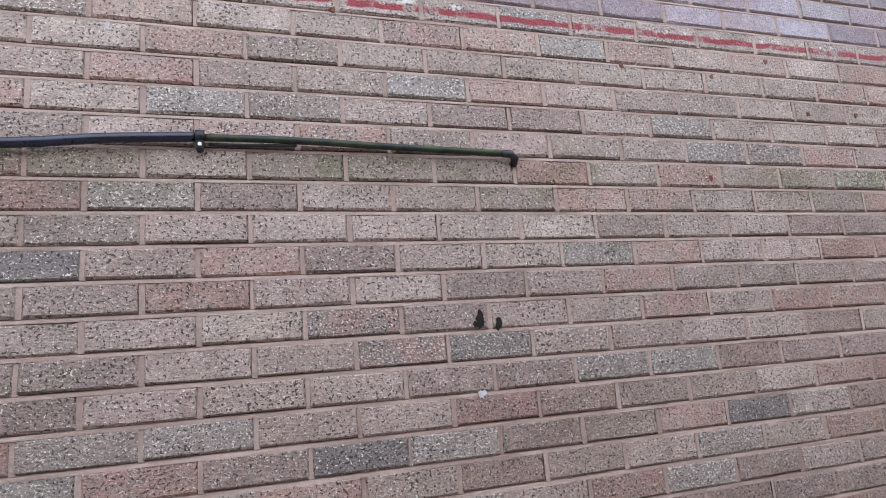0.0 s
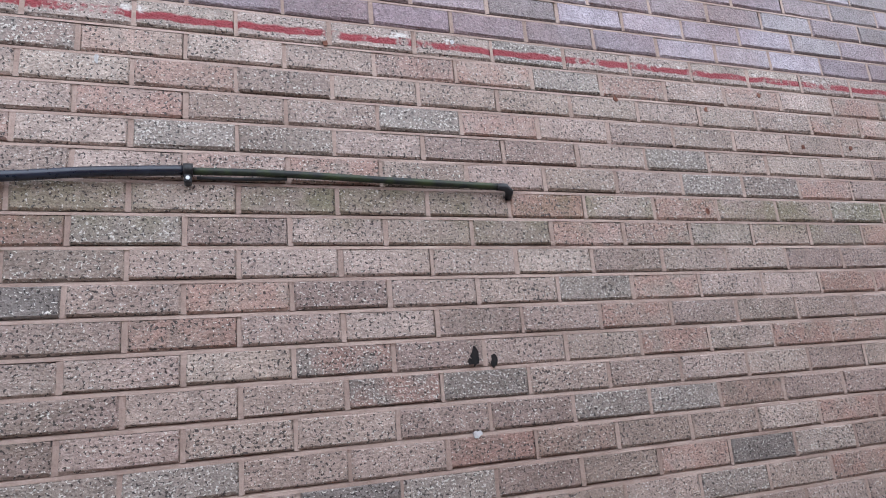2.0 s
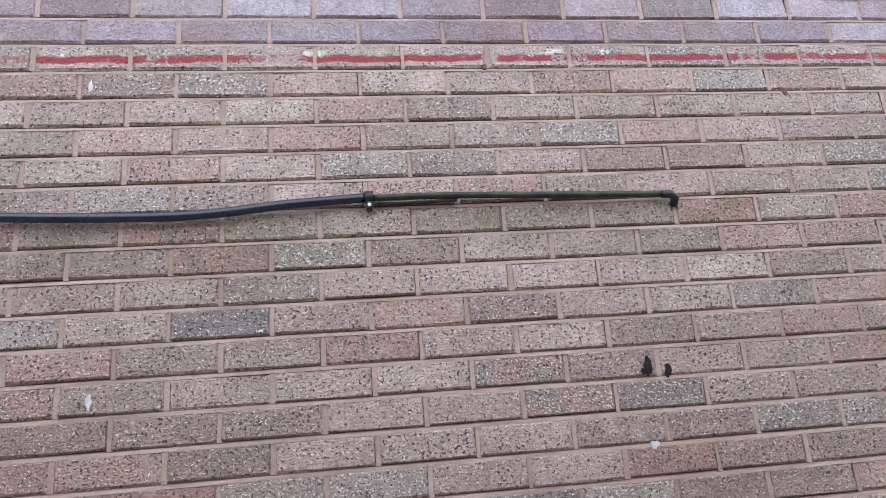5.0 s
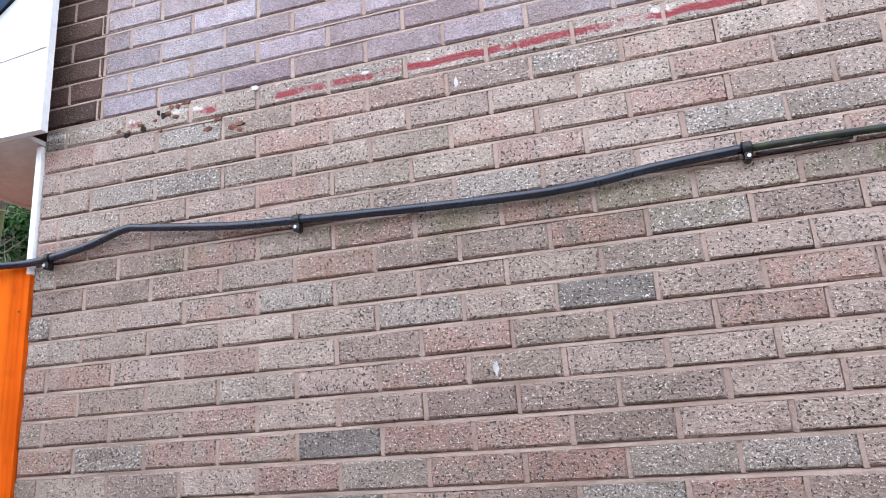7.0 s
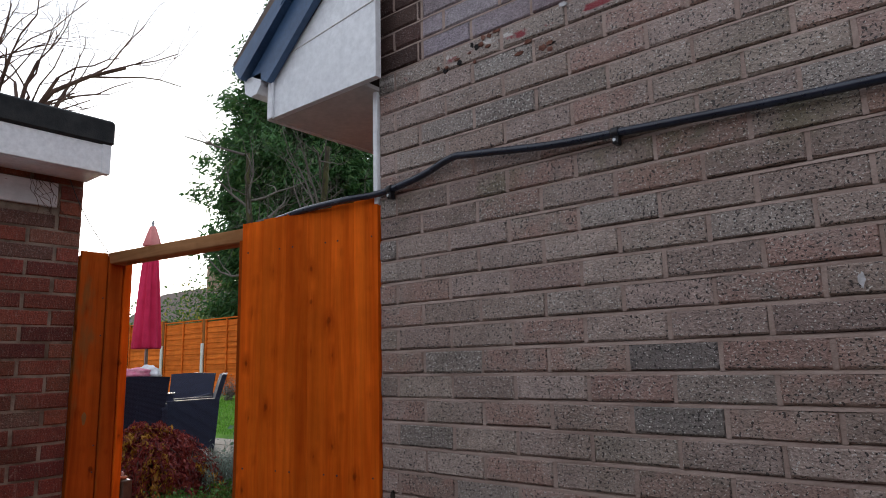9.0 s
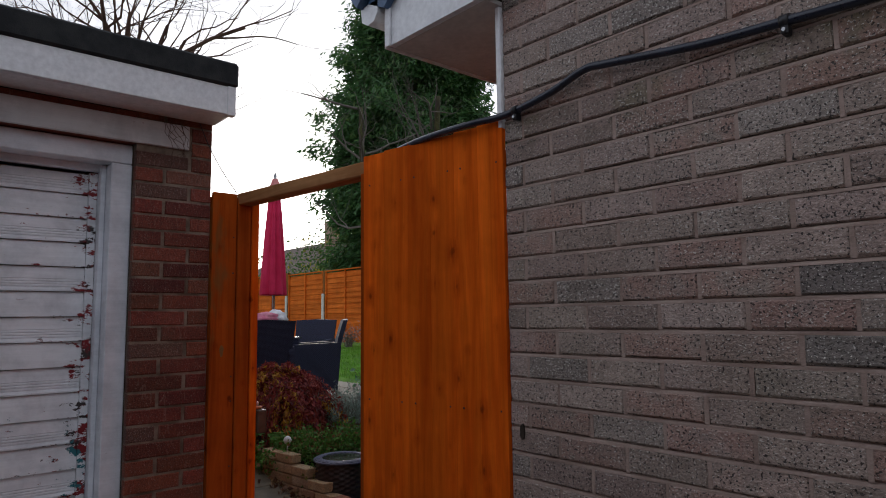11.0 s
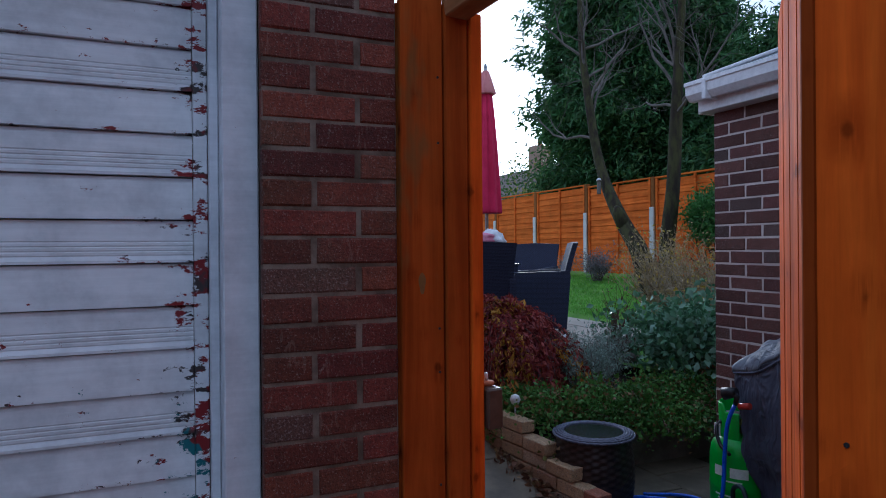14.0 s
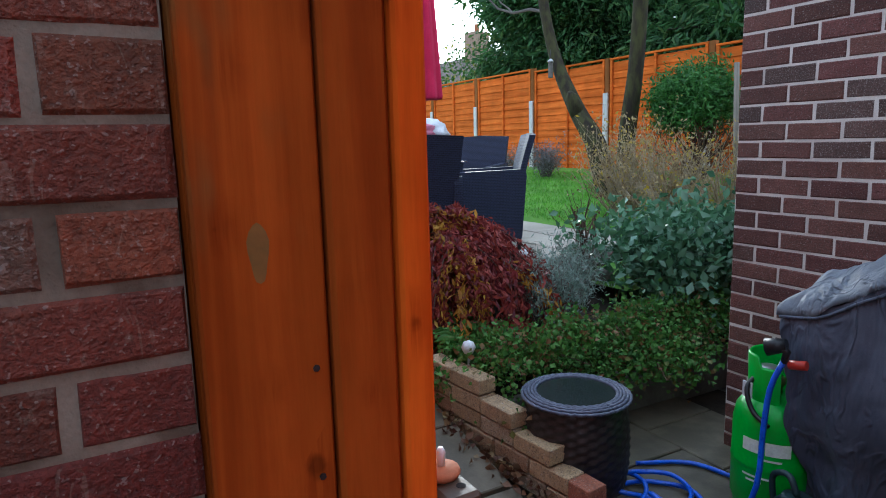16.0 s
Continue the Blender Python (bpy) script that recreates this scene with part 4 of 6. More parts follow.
part("latch_block", box(-3.752, -3.668, 1.614, 1.662, 0.92, 1.035, 0.005, 0.001), M["pot"], jamb, "brown wooden latch keep")
# a black disc; its colour stands for the shade down the hole
part("latch_hole", tube([(-3.690, 1.645, 1.0345), (-3.690, 1.645, 1.0362)], 0.006, 10), M["hole"], jamb)
part("latch_plate", lathe([(0.020, 1.036), (0.024, 1.042), (0.022, 1.047), (0.008, 1.049)], -3.722, 1.636, 16), M["terracotta"], jamb, "copper-coloured latch plate")
part("latch_pin", lathe([(0.005, 1.047), (0.006, 1.066), (0.003, 1.072)], -3.724, 1.637, 8), M["ball"], jamb, "white plastic pin")

tagged(part("thin_wire", tube(smooth_path([(GX + 0.004, 1.300, 2.46), (GX + 0.004, 1.345, 2.36), (-3.70, 1.41, 2.24), (-3.69, 1.49, 2.125)], 5), 0.0022, 5), M["black"]), "thin black wire hanging from the garage pier", "wire")

# dry creeper stems on the lintel end
cr = bmesh.new()
rnd = random.Random(4)
for k in range(9):
    p = Vector((GX + 0.017, 1.16 + rnd.uniform(-0.05, 0.06), 2.44))
    pts = [p.copy()]
    for j in range(7):
        p += Vector((0, rnd.gauss(0.008, 0.02), -rnd.uniform(0.01, 0.05)))
        pts.append(Vector((GX + 0.017 if p.z > 2.30 else GX + 0.005, min(p.y, 1.355), p.z)))
    add_tube(cr, pts, 0.0012, 4)
tagged(part("creeper_stem", cr, M["twig_red"]), "dry brown creeper stems clinging to the garage pier", "creeper")

# ---- yard things ----
# stepped dwarf wall of loose bricks
steps = thing("stepped_wall", (-5.1, 2.74, 0.0), "stepped dwarf wall of buff bricks with one red brick", "brick wall")
W0, W1 = Vector((-5.60, 2.665, 0.012)), Vector((-4.66, 2.767, 0.012))
sway = (W1 - W0).normalized()
sang = math.atan2(sway.y, sway.x)
SB = bpy.data.meshes.new("step_brick")
tmp = add_box(bmesh.new(), 0.004, 0.211, 0.0, 0.095, 0.0, 0.067, 0.004, 0.0015)
tmp.to_mesh(SB)
tmp.free()
SB.materials.append(M["brick_buff"])
SR = SB.copy()
SR.materials.clear()
SR.materials.append(M["brick_red"])
ends = {0: 0.88, 1: 0.89, 2: 0.69, 3: 0.475, 4: 0.26}
for row, reach in ends.items():
    u = reach
    while u > -0.1:
        ob = new("brick", SR if (row == 1 and u == reach) else SB)
        half = row == 1 and u == reach
        ln = 0.5 if half else 1.0
        u -= 0.215 * ln
        ob.matrix_basis = Matrix.Translation(W0 + sway * u + Vector((0, 0, 0.028 + 0.076 * row))) @ Matrix.Rotation(sang + random.uniform(-0.03, 0.03), 4, "Z") @ Matrix.Diagonal((ln, 1, 1, 1))
        ob.parent = steps
        ob.matrix_parent_inverse = steps.matrix_basis.inverted()
part("footing", add_box(bmesh.new(), -5.56, -4.68, 2.70, 2.73, -0.03, 0.026), M["soil"], steps)

# wicker drum table
drum = thing("wicker_drum", (-5.062, 2.990, 0.0), "round dark wicker drum with a wet glass top", "side table")
prof = []
for j in range(44):
    z = 0.0 + 0.385 * j / 43
    prof.append((0.202 + 0.018 * math.sin(math.pi * (z / 0.385) ** 0.9), z))
part("basket", lathe(prof, -5.062, 2.990, 96, lambda j, k: 0.0045 * math.cos(math.pi * k / 3 + (math.pi if (j // 2) % 2 else 0)) - (0.003 if j % 2 else 0)), M["drum_cane"], drum)
rim = bmesh.new()
for j, (r, z) in enumerate(((0.221, 0.389), (0.208, 0.396), (0.195, 0.400), (0.181, 0.401), (0.168, 0.400))):
    pts = []
    for k in range(97):
        a = 2 * math.pi * k / 96
        pts.append((-5.062 + (r + 0.0018 * math.sin(36 * a + j * 1.6)) * math.cos(a), 2.990 + (r + 0.0018 * math.sin(36 * a + j * 1.6)) * math.sin(a), z + 0.0018 * math.cos(36 * a + j * 1.6)))
    add_tube(rim, pts, 0.0070, 6)
part("rim", rim, M["rim_cane"], drum, "braided grey-blue cane rim")
part("glass_top", lathe([(0.162, 0.39), (0.162, 0.398), (0.158, 0.400)], -5.062, 2.990, 48), M["dark_glass"], drum, "dark wet glass top")

# gas bottle
bot = thing("gas_bottle", (-4.515, 3.50, 0.0), "bright green gas bottle with white printed panels", "gas bottle")
BX, BY = -4.515, 3.50
part("body", lathe([(0.125, 0.0), (0.135, 0.02), (0.140, 0.05), (0.146, 0.06), (0.148, 0.20), (0.148, 0.205), (0.151, 0.21), (0.148, 0.22), (0.147, 0.36), (0.138, 0.41), (0.115, 0.445), (0.07, 0.465), (0.03, 0.47)], BX, BY, 40), M["bottle"], bot)
part("foot_ring", lathe([(0.128, -0.012), (0.130, 0.03), (0.122, 0.03), (0.12, -0.012)], BX, BY, 36), M["bottle"], bot)
col = bmesh.new()
secs = 26
vi = []
for k in range(secs):
    a = radians(60) + radians(250) * k / (secs - 1)
    top = 0.62 if 4 < k < secs - 5 else 0.58
    quad = [col.verts.new((BX + r * math.cos(a), BY + r * math.sin(a), z)) for r, z in ((0.098, 0.44), (0.104, top), (0.098, top + 0.008), (0.092, top), (0.086, 0.44))]
    vi.append(quad)
for a, b in zip(vi, vi[1:]):
    for j in range(4):
        col.faces.new((a[j], b[j], b[j + 1], a[j + 1])).smooth = True
part("collar", col, M["bottle"], bot, "curved green guard collar")
part("valve", lathe([(0.02, 0.46), (0.022, 0.50), (0.03, 0.505), (0.03, 0.53), (0.012, 0.535), (0.012, 0.56)], BX, BY, 14), M["brass"], bot)
reg = part("regulator", lathe([(0.03, 0.545), (0.045, 0.55), (0.048, 0.565), (0.035, 0.58), (0.012, 0.583)], BX - 0.01, BY - 0.045, 18), M["steel"], bot, "steel gas regulator")
part("gas_hose", tube(smooth_path([(BX - 0.03, BY - 0.07, 0.55), (BX - 0.04, BY - 0.12, 0.50), (BX + 0.0, BY - 0.14, 0.43), (BX + 0.08, BY - 0.16, 0.40)], 6), 0.009, 8), M["black"], bot)
part("tag", box(BX - 0.065, BX - 0.025, BY - 0.112, BY - 0.108, 0.46, 0.52), M["cloth_white"], bot, "white paper tag")


def wrap_panel(a0, a1, z0, z1, r):
    """A thin printed panel bent round the bottle."""
    bm = bmesh.new()
    k = 7
    lo = [bm.verts.new((BX + r * math.cos(a0 + (a1 - a0) * i / k), BY + r * math.sin(a0 + (a1 - a0) * i / k), z0)) for i in range(k + 1)]
    hi = [bm.verts.new((BX + r * math.cos(a0 + (a1 - a0) * i / k), BY + r * math.sin(a0 + (a1 - a0) * i / k), z1)) for i in range(k + 1)]
    for i in range(k):
        bm.faces.new((lo[i], lo[i + 1], hi[i + 1], hi[i]))
    return bm


part("printed_panel", wrap_panel(radians(260), radians(284), 0.275, 0.325, 0.1495), M["white_paint"], bot, "white printed panel")
part("printed_panel", wrap_panel(radians(293), radians(326), 0.275, 0.325, 0.1495), M["white_paint"], bot, "white printed panel")
for z0, a0, a1 in ((0.252, 285, 315), (0.178, 262, 300), (0.160, 268, 290)):
    part("print_bar", wrap_panel(radians(a0), radians(a1), z0, z0 + 0.008, 0.1505), M["white_paint"], bot)

# covered barbecue
bbq = thing("covered_barbecue", (-4.0, 3.42, 0.0), "barbecue under a slumped dark grey cloth cover", "barbecue")
cv = bmesh.new()
nx, ny, nz = 64, 28, 48


def cover_top(u):
    return 0.92 + 0.27 * (0.5 - 0.5 * math.cos(math.pi * min(1.0, u / 0.62)))


def cover_point(a, z_f):
    """a runs round the hem, z_f from the hem (0) to the top edge (1)."""
    per = a % 1.0
    cx, cy, hx, hy = -3.91, 3.585, 0.543, 0.202
    t = per * 4
    if t < 1:
        x, y = -1 + 2 * t, -1
    elif t < 2:
        x, y = 1, -1 + 2 * (t - 1)
    elif t < 3:
        x, y = 1 - 2 * (t - 2), 1
    else:
        x, y = -1, 1 - 2 * (t - 3)
    top = cover_top((x + 1) * 0.52) - 0.10
    flare = 1.0 - 0.24 * (1 - z_f) ** 1.3 + 0.03 * math.sin(per * 70) * (1 - z_f) ** 0.6
    n = noise.noise((x * 2.1, y * 2.1, z_f * 2.3)) * 0.055 * (1.2 - z_f)
    n += 0.020 * math.sin(per * 46 + 3.5 * z_f + 2 * noise.noise((x * 3, y * 3, z_f * 2))) * (1.05 - z_f) + 0.062 * noise.noise((x * 4.2, y * 4.2 + z_f * 2, z_f * 3.4)) * (1.1 - z_f) + 0.022 * (0.5 - abs(noise.noise((x * 5 + z_f * 3, y * 5, z_f * 6 - x * 2)))) * (1.1 - z_f) + 0.014 * (0.4 - abs(noise.noise((x * 11 - z_f * 5, y * 9, z_f * 9))))
    sag = -0.03 * (1 - abs(y)) if z_f > 0.99 else 0
    return Vector((cx + x * hx * flare + n, cy + y * hy * flare + n * 0.8, 0.06 + (top - 0.06) * z_f + sag))


seg = 220
rings = []
for j in range(nz + 1):
    rings.append([cv.verts.new(cover_point(k / seg, j / nz)) for k in range(seg)])
for a, b in zip(rings, rings[1:]):
    for k in range(seg):
        cv.faces.new((a[k], a[(k + 1) % seg], b[(k + 1) % seg], b[k])).smooth = True
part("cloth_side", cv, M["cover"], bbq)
ct = bmesh.new()
tops = []
for i in range(nx + 1):
    line = []
    for j in range(ny + 1):
        u, v = -1 + 2 * i / nx, -1 + 2 * j / ny
        fall = max(0.13 * (max(0.0, abs(v) - 0.25) / 0.75) ** 1.7, 0.13 * (max(0.0, abs(u) - 0.80) / 0.20) ** 1.4)
        z = cover_top((u + 1) * 0.52) + 0.012 - fall + 0.030 * noise.noise((u * 3.6, v * 2.6, 3.1)) + 0.030 * (0.3 - abs(noise.noise((u * 5 + v, v * 3 - u, 1.1)))) + 0.010 * noise.noise((u * 11, v * 7, 2.2))
        line.append(ct.verts.new((-3.91 + max(-1, min(1, u / 0.97)) * 0.545 + 0.006 * math.sin(9 * v), 3.585 + max(-1, min(1, v / 0.94)) * 0.205 + 0.008 * noise.noise((u * 7, v * 3, 0.4)), z)))
    tops.append(line)
for i in range(nx):
    for j in range(ny):
        ct.faces.new((tops[i][j], tops[i + 1][j], tops[i + 1][j + 1], tops[i][j + 1])).smooth = True
bmesh.ops.solidify(ct, geom=ct.faces[:], thickness=0.006)
part("cloth_top", ct, M["cover_top"], bbq, "faded cloth top, paler with sky sheen in its colour, with a piped seam")
part("seam", tube([(-3.91 + (-1 + 2 * i / 26) * 0.534, 3.382, cover_top((2 * i / 26) * 0.52) - 0.121 + 0.004 * math.sin(i * 1.3)) for i in range(27)], 0.006, 6), M["cover"], bbq)

# hose: coil on the slabs, one end over the bottle to a spray head
hs = bmesh.new()
rnd = random.Random(12)
pts = []
for k in range(90):
    a = k * 0.30
    r = 0.17 + 0.055 * math.sin(k * 0.13) + 0.03 * math.sin(k * 0.41)
    cx, cy = -4.80 + 0.06 * math.sin(k * 0.07 + 1), 3.02 + 0.06 * math.cos(k * 0.09)
    pts.append((cx + r * math.cos(a) * 0.9, cy + r * 1.05 * math.sin(a), 0.012 + 0.012 * (k // 21) * 0.8 + 0.006 * math.sin(k * 0.9) ** 2))
pts += [(-4.60, 3.15, 0.03), (-4.47, 3.235, 0.08), (-4.42, 3.27, 0.20), (-4.42, 3.29, 0.40), (-4.41, 3.30, 0.56), (-4.38, 3.32, 0.665)]
hose = thing("garden_hose", (-4.8, 3.05, 0.0), "bright blue garden hose coiled on the slabs", "hose")
part("hose_coil", tube(smooth_path(pts, 3), 0.0100, 8), M["hose"], hose)
part("hose_tail", tube(smooth_path([(-5.02, 3.3, 0.012), (-4.9, 3.5, 0.012), (-4.72, 3.56, 0.012), (-4.6, 3.62, 0.012)], 6), 0.0100, 8), M["hose"], hose)
sp = bmesh.new()
add_tube(sp, [(-4.38, 3.32, 0.66), (-4.37, 3.32, 0.70), (-4.39, 3.315, 0.715)], [0.010, 0.014, 0.018], 12)
add_tube(sp, [(-4.375, 3.325, 0.722), (-4.435, 3.305, 0.705)], [0.022, 0.032], 16)
part("spray_head", sp, M["black"], hose, "black shower spray head")
part("connector", tube([(-4.365, 3.33, 0.655), (-4.31, 3.34, 0.665)], 0.016, 12), M["red_plastic"], hose, "red hose connector")

# watering can
can = thing("watering_can", (-4.37, 3.10, 0.0), "dark green plastic watering can", "watering can")
part("can_body", lathe([(0.085, 0.0), (0.095, 0.02), (0.092, 0.15), (0.075, 0.20), (0.05, 0.225), (0.048, 0.235), (0.03, 0.235)], -4.37, 3.10, 28), M["can"], can)
part("spout", tube([(-4.29, 3.07, 0.06), (-4.20, 3.03, 0.16), (-4.14, 3.0, 0.23)], [0.026, 0.018, 0.016], 10), M["can"], can)
part("can_handle", tube(smooth_path([(-4.37, 3.10, 0.235), (-4.41, 3.11, 0.29), (-4.48, 3.13, 0.25), (-4.465, 3.13, 0.12)], 5), 0.011, 8), M["can"], can)
part("rose", tube([(-4.14, 3.0, 0.23), (-4.115, 2.99, 0.26)], [0.018, 0.036], 14), M["can"], can)

can.matrix_basis = Matrix.Translation((0.10, 0.17, 0.0)) @ can.matrix_basis

# solar balls
for x, y, z in ((-5.55, 2.767, 0.495), (-6.45, 3.75, 0.70)):
    so = thing("garden_light", (x, y, 0.3), "small white ball garden light on a spike", "garden light", "ball lights")
    part("globe", lathe([(0.004, z - 0.034), (0.022, z - 0.026), (0.034, z), (0.024, z + 0.024), (0.004, z + 0.034)], x, y, 18), M["ball"], so)
    part("spike", tube([(x, y, z - 0.30), (x, y, z - 0.03)], 0.006, 6), M["steel"], so)


# ---- garden furniture ----
def wicker_chair(name, at, facing, label):
    """A cane armchair; built facing +x about its base."""
    ch = thing(name, (0, 0, 0), label, "chair", "wicker chairs")
    part("seat", box(-0.26, 0.30, -0.25, 0.25, 0.30, 0.42, 0.02), M["cane"], ch)
    bk = bmesh.new()
    hgt, n = [], 8
    for j in range(n + 1):
        z = 0.30 + 0.62 * j / n
        lean = -0.25 - 0.13 * (j / n) ** 1.5
        w = 0.27 + 0.03 * (j / n)
        hgt.append([bk.verts.new(c) for c in ((lean - 0.025, -w, z), (lean - 0.05, 0, z + 0.015 * (j == n)), (lean - 0.025, w, z), (lean + 0.025, w, z), (lean + 0.01, 0, z + 0.015 * (j == n)), (lean + 0.025, -w, z))])
    for a, b in zip(hgt, hgt[1:]):
        for k in range(6):
            bk.faces.new((a[k], a[(k + 1) % 6], b[(k + 1) % 6], b[k]))
    bk.faces.new(hgt[0][::-1])
    bk.faces.new(hgt[-1])
    bmesh.ops.recalc_face_normals(bk, faces=bk.faces[:])
    part("backrest", bk, M["cane"], ch)
    for s in (-1, 1):
        part("arm_panel", add_prism(bmesh.new(), [(-0.29, 0.10), (0.30, 0.10), (0.33, 0.60), (0.30, 0.635), (-0.32, 0.655), (-0.33, 0.60)], "y", s * 0.25, s * 0.31), M["cane"], ch)
    for sx in (-0.27, 0.27):
        for sy in (-0.27, 0.27):
            part("leg", tube([(sx, sy, 0.0), (sx, sy, 0.31)], [0.018, 0.026], 8), M["black"], ch)
    part("front_panel", box(0.272, 0.30, -0.25, 0.25, 0.10, 0.30, 0.005), M["cane"], ch)
    ch.matrix_basis = Matrix.Translation(at) @ Matrix.Rotation(facing, 4, "Z")
    return ch


PZ = 0.547
side_chair = wicker_chair("wicker_chair", (-7.72, 4.235, PZ), radians(-119), "dark blue-black wicker armchair on the patio")
copy_thing(side_chair, Matrix.Translation((-7.23, 3.30, PZ)) @ Matrix.Rotation(radians(165), 4, "Z"))["label"] = "dark wicker armchair with cloths over its back"
copy_thing(side_chair, Matrix.Translation((-8.73, 4.72, PZ)) @ Matrix.Rotation(radians(-50), 4, "Z"))["label"] = "dark wicker armchair beyond the table"
table = thing("patio_table", (-8.15, 3.65, PZ), "dark wicker patio table with a glass top", "table")
part("table_skirt", box(-8.60, -7.72, 3.25, 4.05, PZ + 0.62, PZ + 0.71, 0.01), M["cane"], table)
part("tabletop", box(-8.62, -7.70, 3.23, 4.07, PZ + 0.712, PZ + 0.722, 0.003), M["dark_glass"], table, "dark glass top")
for sx in (-8.55, -7.77):
    for sy in (3.30, 4.0):
        part("leg", box(sx - 0.035, sx + 0.035, sy - 0.035, sy + 0.035, PZ, PZ + 0.62, 0.006), M["cane"], table)

par = thing("parasol", (-8.0, 3.84, PZ), "closed crimson parasol with a faded pink cap", "parasol")
part("pole", tube([(-8.0, 3.84, PZ), (-8.0, 3.84, 3.30)], 0.019, 10), M["steel"], par)
cp = []
for z, r in ((1.78, 0.142), (1.80, 0.147), (2.1, 0.130), (2.5, 0.104), (2.8, 0.080), (3.02, 0.058), (3.06, 0.05)):
    cp.append((r, z))
part("canopy", lathe(cp, -8.0, 3.84, 64, lambda j, k: 0.020 * math.sin(k * 2 * math.pi / 8) * (1 - j / 9) + 0.008 * math.sin(k * 1.7)), M["parasol"], par)
part("cap", lathe([(0.095, 3.00), (0.10, 3.01), (0.06, 3.15), (0.03, 3.235), (0.015, 3.25)], -8.0, 3.84, 32, lambda j, k: 0.008 * math.sin(k * 1.57)), M["parasol_cap"], par, "faded pink cap")
part("finial", lathe([(0.012, 3.25), (0.02, 3.28), (0.008, 3.32)], -8.0, 3.84, 12), M["black"], par)
part("parasol_base", lathe([(0.26, PZ), (0.27, PZ + 0.05), (0.05, PZ + 0.08), (0.035, PZ + 0.3)], -8.0, 3.84, 32), M["black"], par)


def heap(name, centre, size, material, label, seed):
    bm = bmesh.new()
    bmesh.ops.create_icosphere(bm, subdivisions=3, radius=1.0)
    for v in bm.verts:
        k = 1 + 0.35 * noise.noise(v.co * 2.2 + Vector((seed, 0, 0))) + 0.15 * noise.noise(v.co * 6 + Vector((0, seed, 0)))
        v.co = Vector(centre) + Vector((v.co.x * size[0], v.co.y * size[1], max(v.co.z, -0.5) * size[2])) * k
    for f in bm.faces:
        f.smooth = True
    return tagged(part(name, bm, material), label, "cloth")


heap("cloth_bundle", (-7.07, 3.26, PZ + 0.955), (0.15, 0.16, 0.06), M["cloth_pink"], "crumpled pink cloth over the chair back", 2)
heap("plastic_bag", (-7.11, 3.42, PZ + 0.96), (0.12, 0.13, 0.08), M["cloth_white"], "crumpled white plastic bag on the chair", 5)

# ---- fence ----
FY = 8.5
fence = thing("garden_fence", (-12.7, FY, 0.8), "orange-stained overlapped timber fence between pale concrete posts", "fence")
for k in range(-6, 6):
    x0 = -10.8 - 1.9 * k
    base = 0.88
    top = 2.585 + 0.028 * k + (0.02 if k % 2 else 0)
    if x0 > -3 or x0 < -24:
        continue
    fr = bmesh.new()
    for xb in (x0 - 1.815, x0 - 0.95, x0 - 0.085):
        add_box(fr, xb - 0.022, xb + 0.022, FY - 0.045, FY - 0.017, base, top, 0.003)
    add_box(fr, x0 - 1.845, x0 - 0.055, FY - 0.05, FY + 0.02, top, top + 0.028, 0.004)
    fp = part("panel_frame", fr, M["fence_wood"], fence)
    nb = 14
    hgt = (top - 0.03 - base) / nb
    for j in range(nb):
        z = base + j * hgt
        wav = 0.006 * math.sin(k * 2.3 + j * 1.9)
        part("slat", add_prism(bmesh.new(), [(FY - 0.004, z - 0.012), (FY - 0.020, z - 0.010 + wav), (FY - 0.002, z + hgt), (FY + 0.006, z + hgt)], "x", x0 - 1.835, x0 - 0.065), M["fence_wood"], fp)
    po = part("concrete_post", box(x0 - 0.05, x0 + 0.05, FY - 0.085, FY - 0.052, 0.65, 2.10, 0.006), M["post_white"], fence, "pale concrete spur post")
    part("timber_post", box(x0 - 0.045, x0 + 0.045, FY - 0.05, FY + 0.03, 0.7, top + 0.03, 0.004), M["fence_post"], po, "brown timber post")
    part("gravel_board", box(x0 - 1.85, x0 - 0.05, FY - 0.02, FY + 0.02, 0.68, 0.879), M["post_white"], fence)

# ---- trees ----
random.seed(11)
np.random.seed(11)


def trunk_points(pts, radii, bm):
    return add_tube(bm, smooth_path(pts, 5), [np.interp(i / (5 * (len(pts) - 1)), [k / (len(pts) - 1) for k in range(len(pts))], radii) for i in range(5 * (len(pts) - 1) + 1)], 12)


tree_a = thing("leaning_tree", (-9.3, 7.0, 0.7), "leaning bare garden tree with mossy bark", "tree")
bm = bmesh.new()
trunk_points([(-9.15, 7.0, 0.68), (-9.42, 7.0, 1.35), (-9.75, 7.0, 1.75), (-10.15, 7.0, 2.35), (-10.40, 7.0, 2.95), (-10.58, 7.0, 3.7), (-10.78, 7.02, 4.6), (-10.95, 7.1, 5.6)], [0.155, 0.13, 0.11, 0.085, 0.072, 0.066, 0.056, 0.04], bm)
add_tube(bm, [(-9.72, 6.98, 1.72), (-9.80, 6.92, 1.95), (-9.78, 6.88, 2.02)], [0.10, 0.085, 0.03], 10)
part("trunk", bm, M["bark"], tree_a)
bm = bmesh.new()
for k in range(11):
    z = random.uniform(2.9, 5.6)
    x = np.interp(z, [2.35, 2.95, 3.7, 4.6, 5.6], [-10.15, -10.40, -10.58, -10.78, -10.95])
    branch(bm, (x, 7.02, z), (random.uniform(-1, 0.7), random.uniform(-0.9, 0.9), 0.35), random.uniform(0.7, 1.3), 0.028, 3, 0.4, 3, 5)
part("crown", bm, M["twig"], tree_a, "thin grey bare branches")
tree_b = thing("upright_tree", (-9.0, 7.1, 0.7), "upright garden tree with mossy green bark", "tree")
bm = bmesh.new()
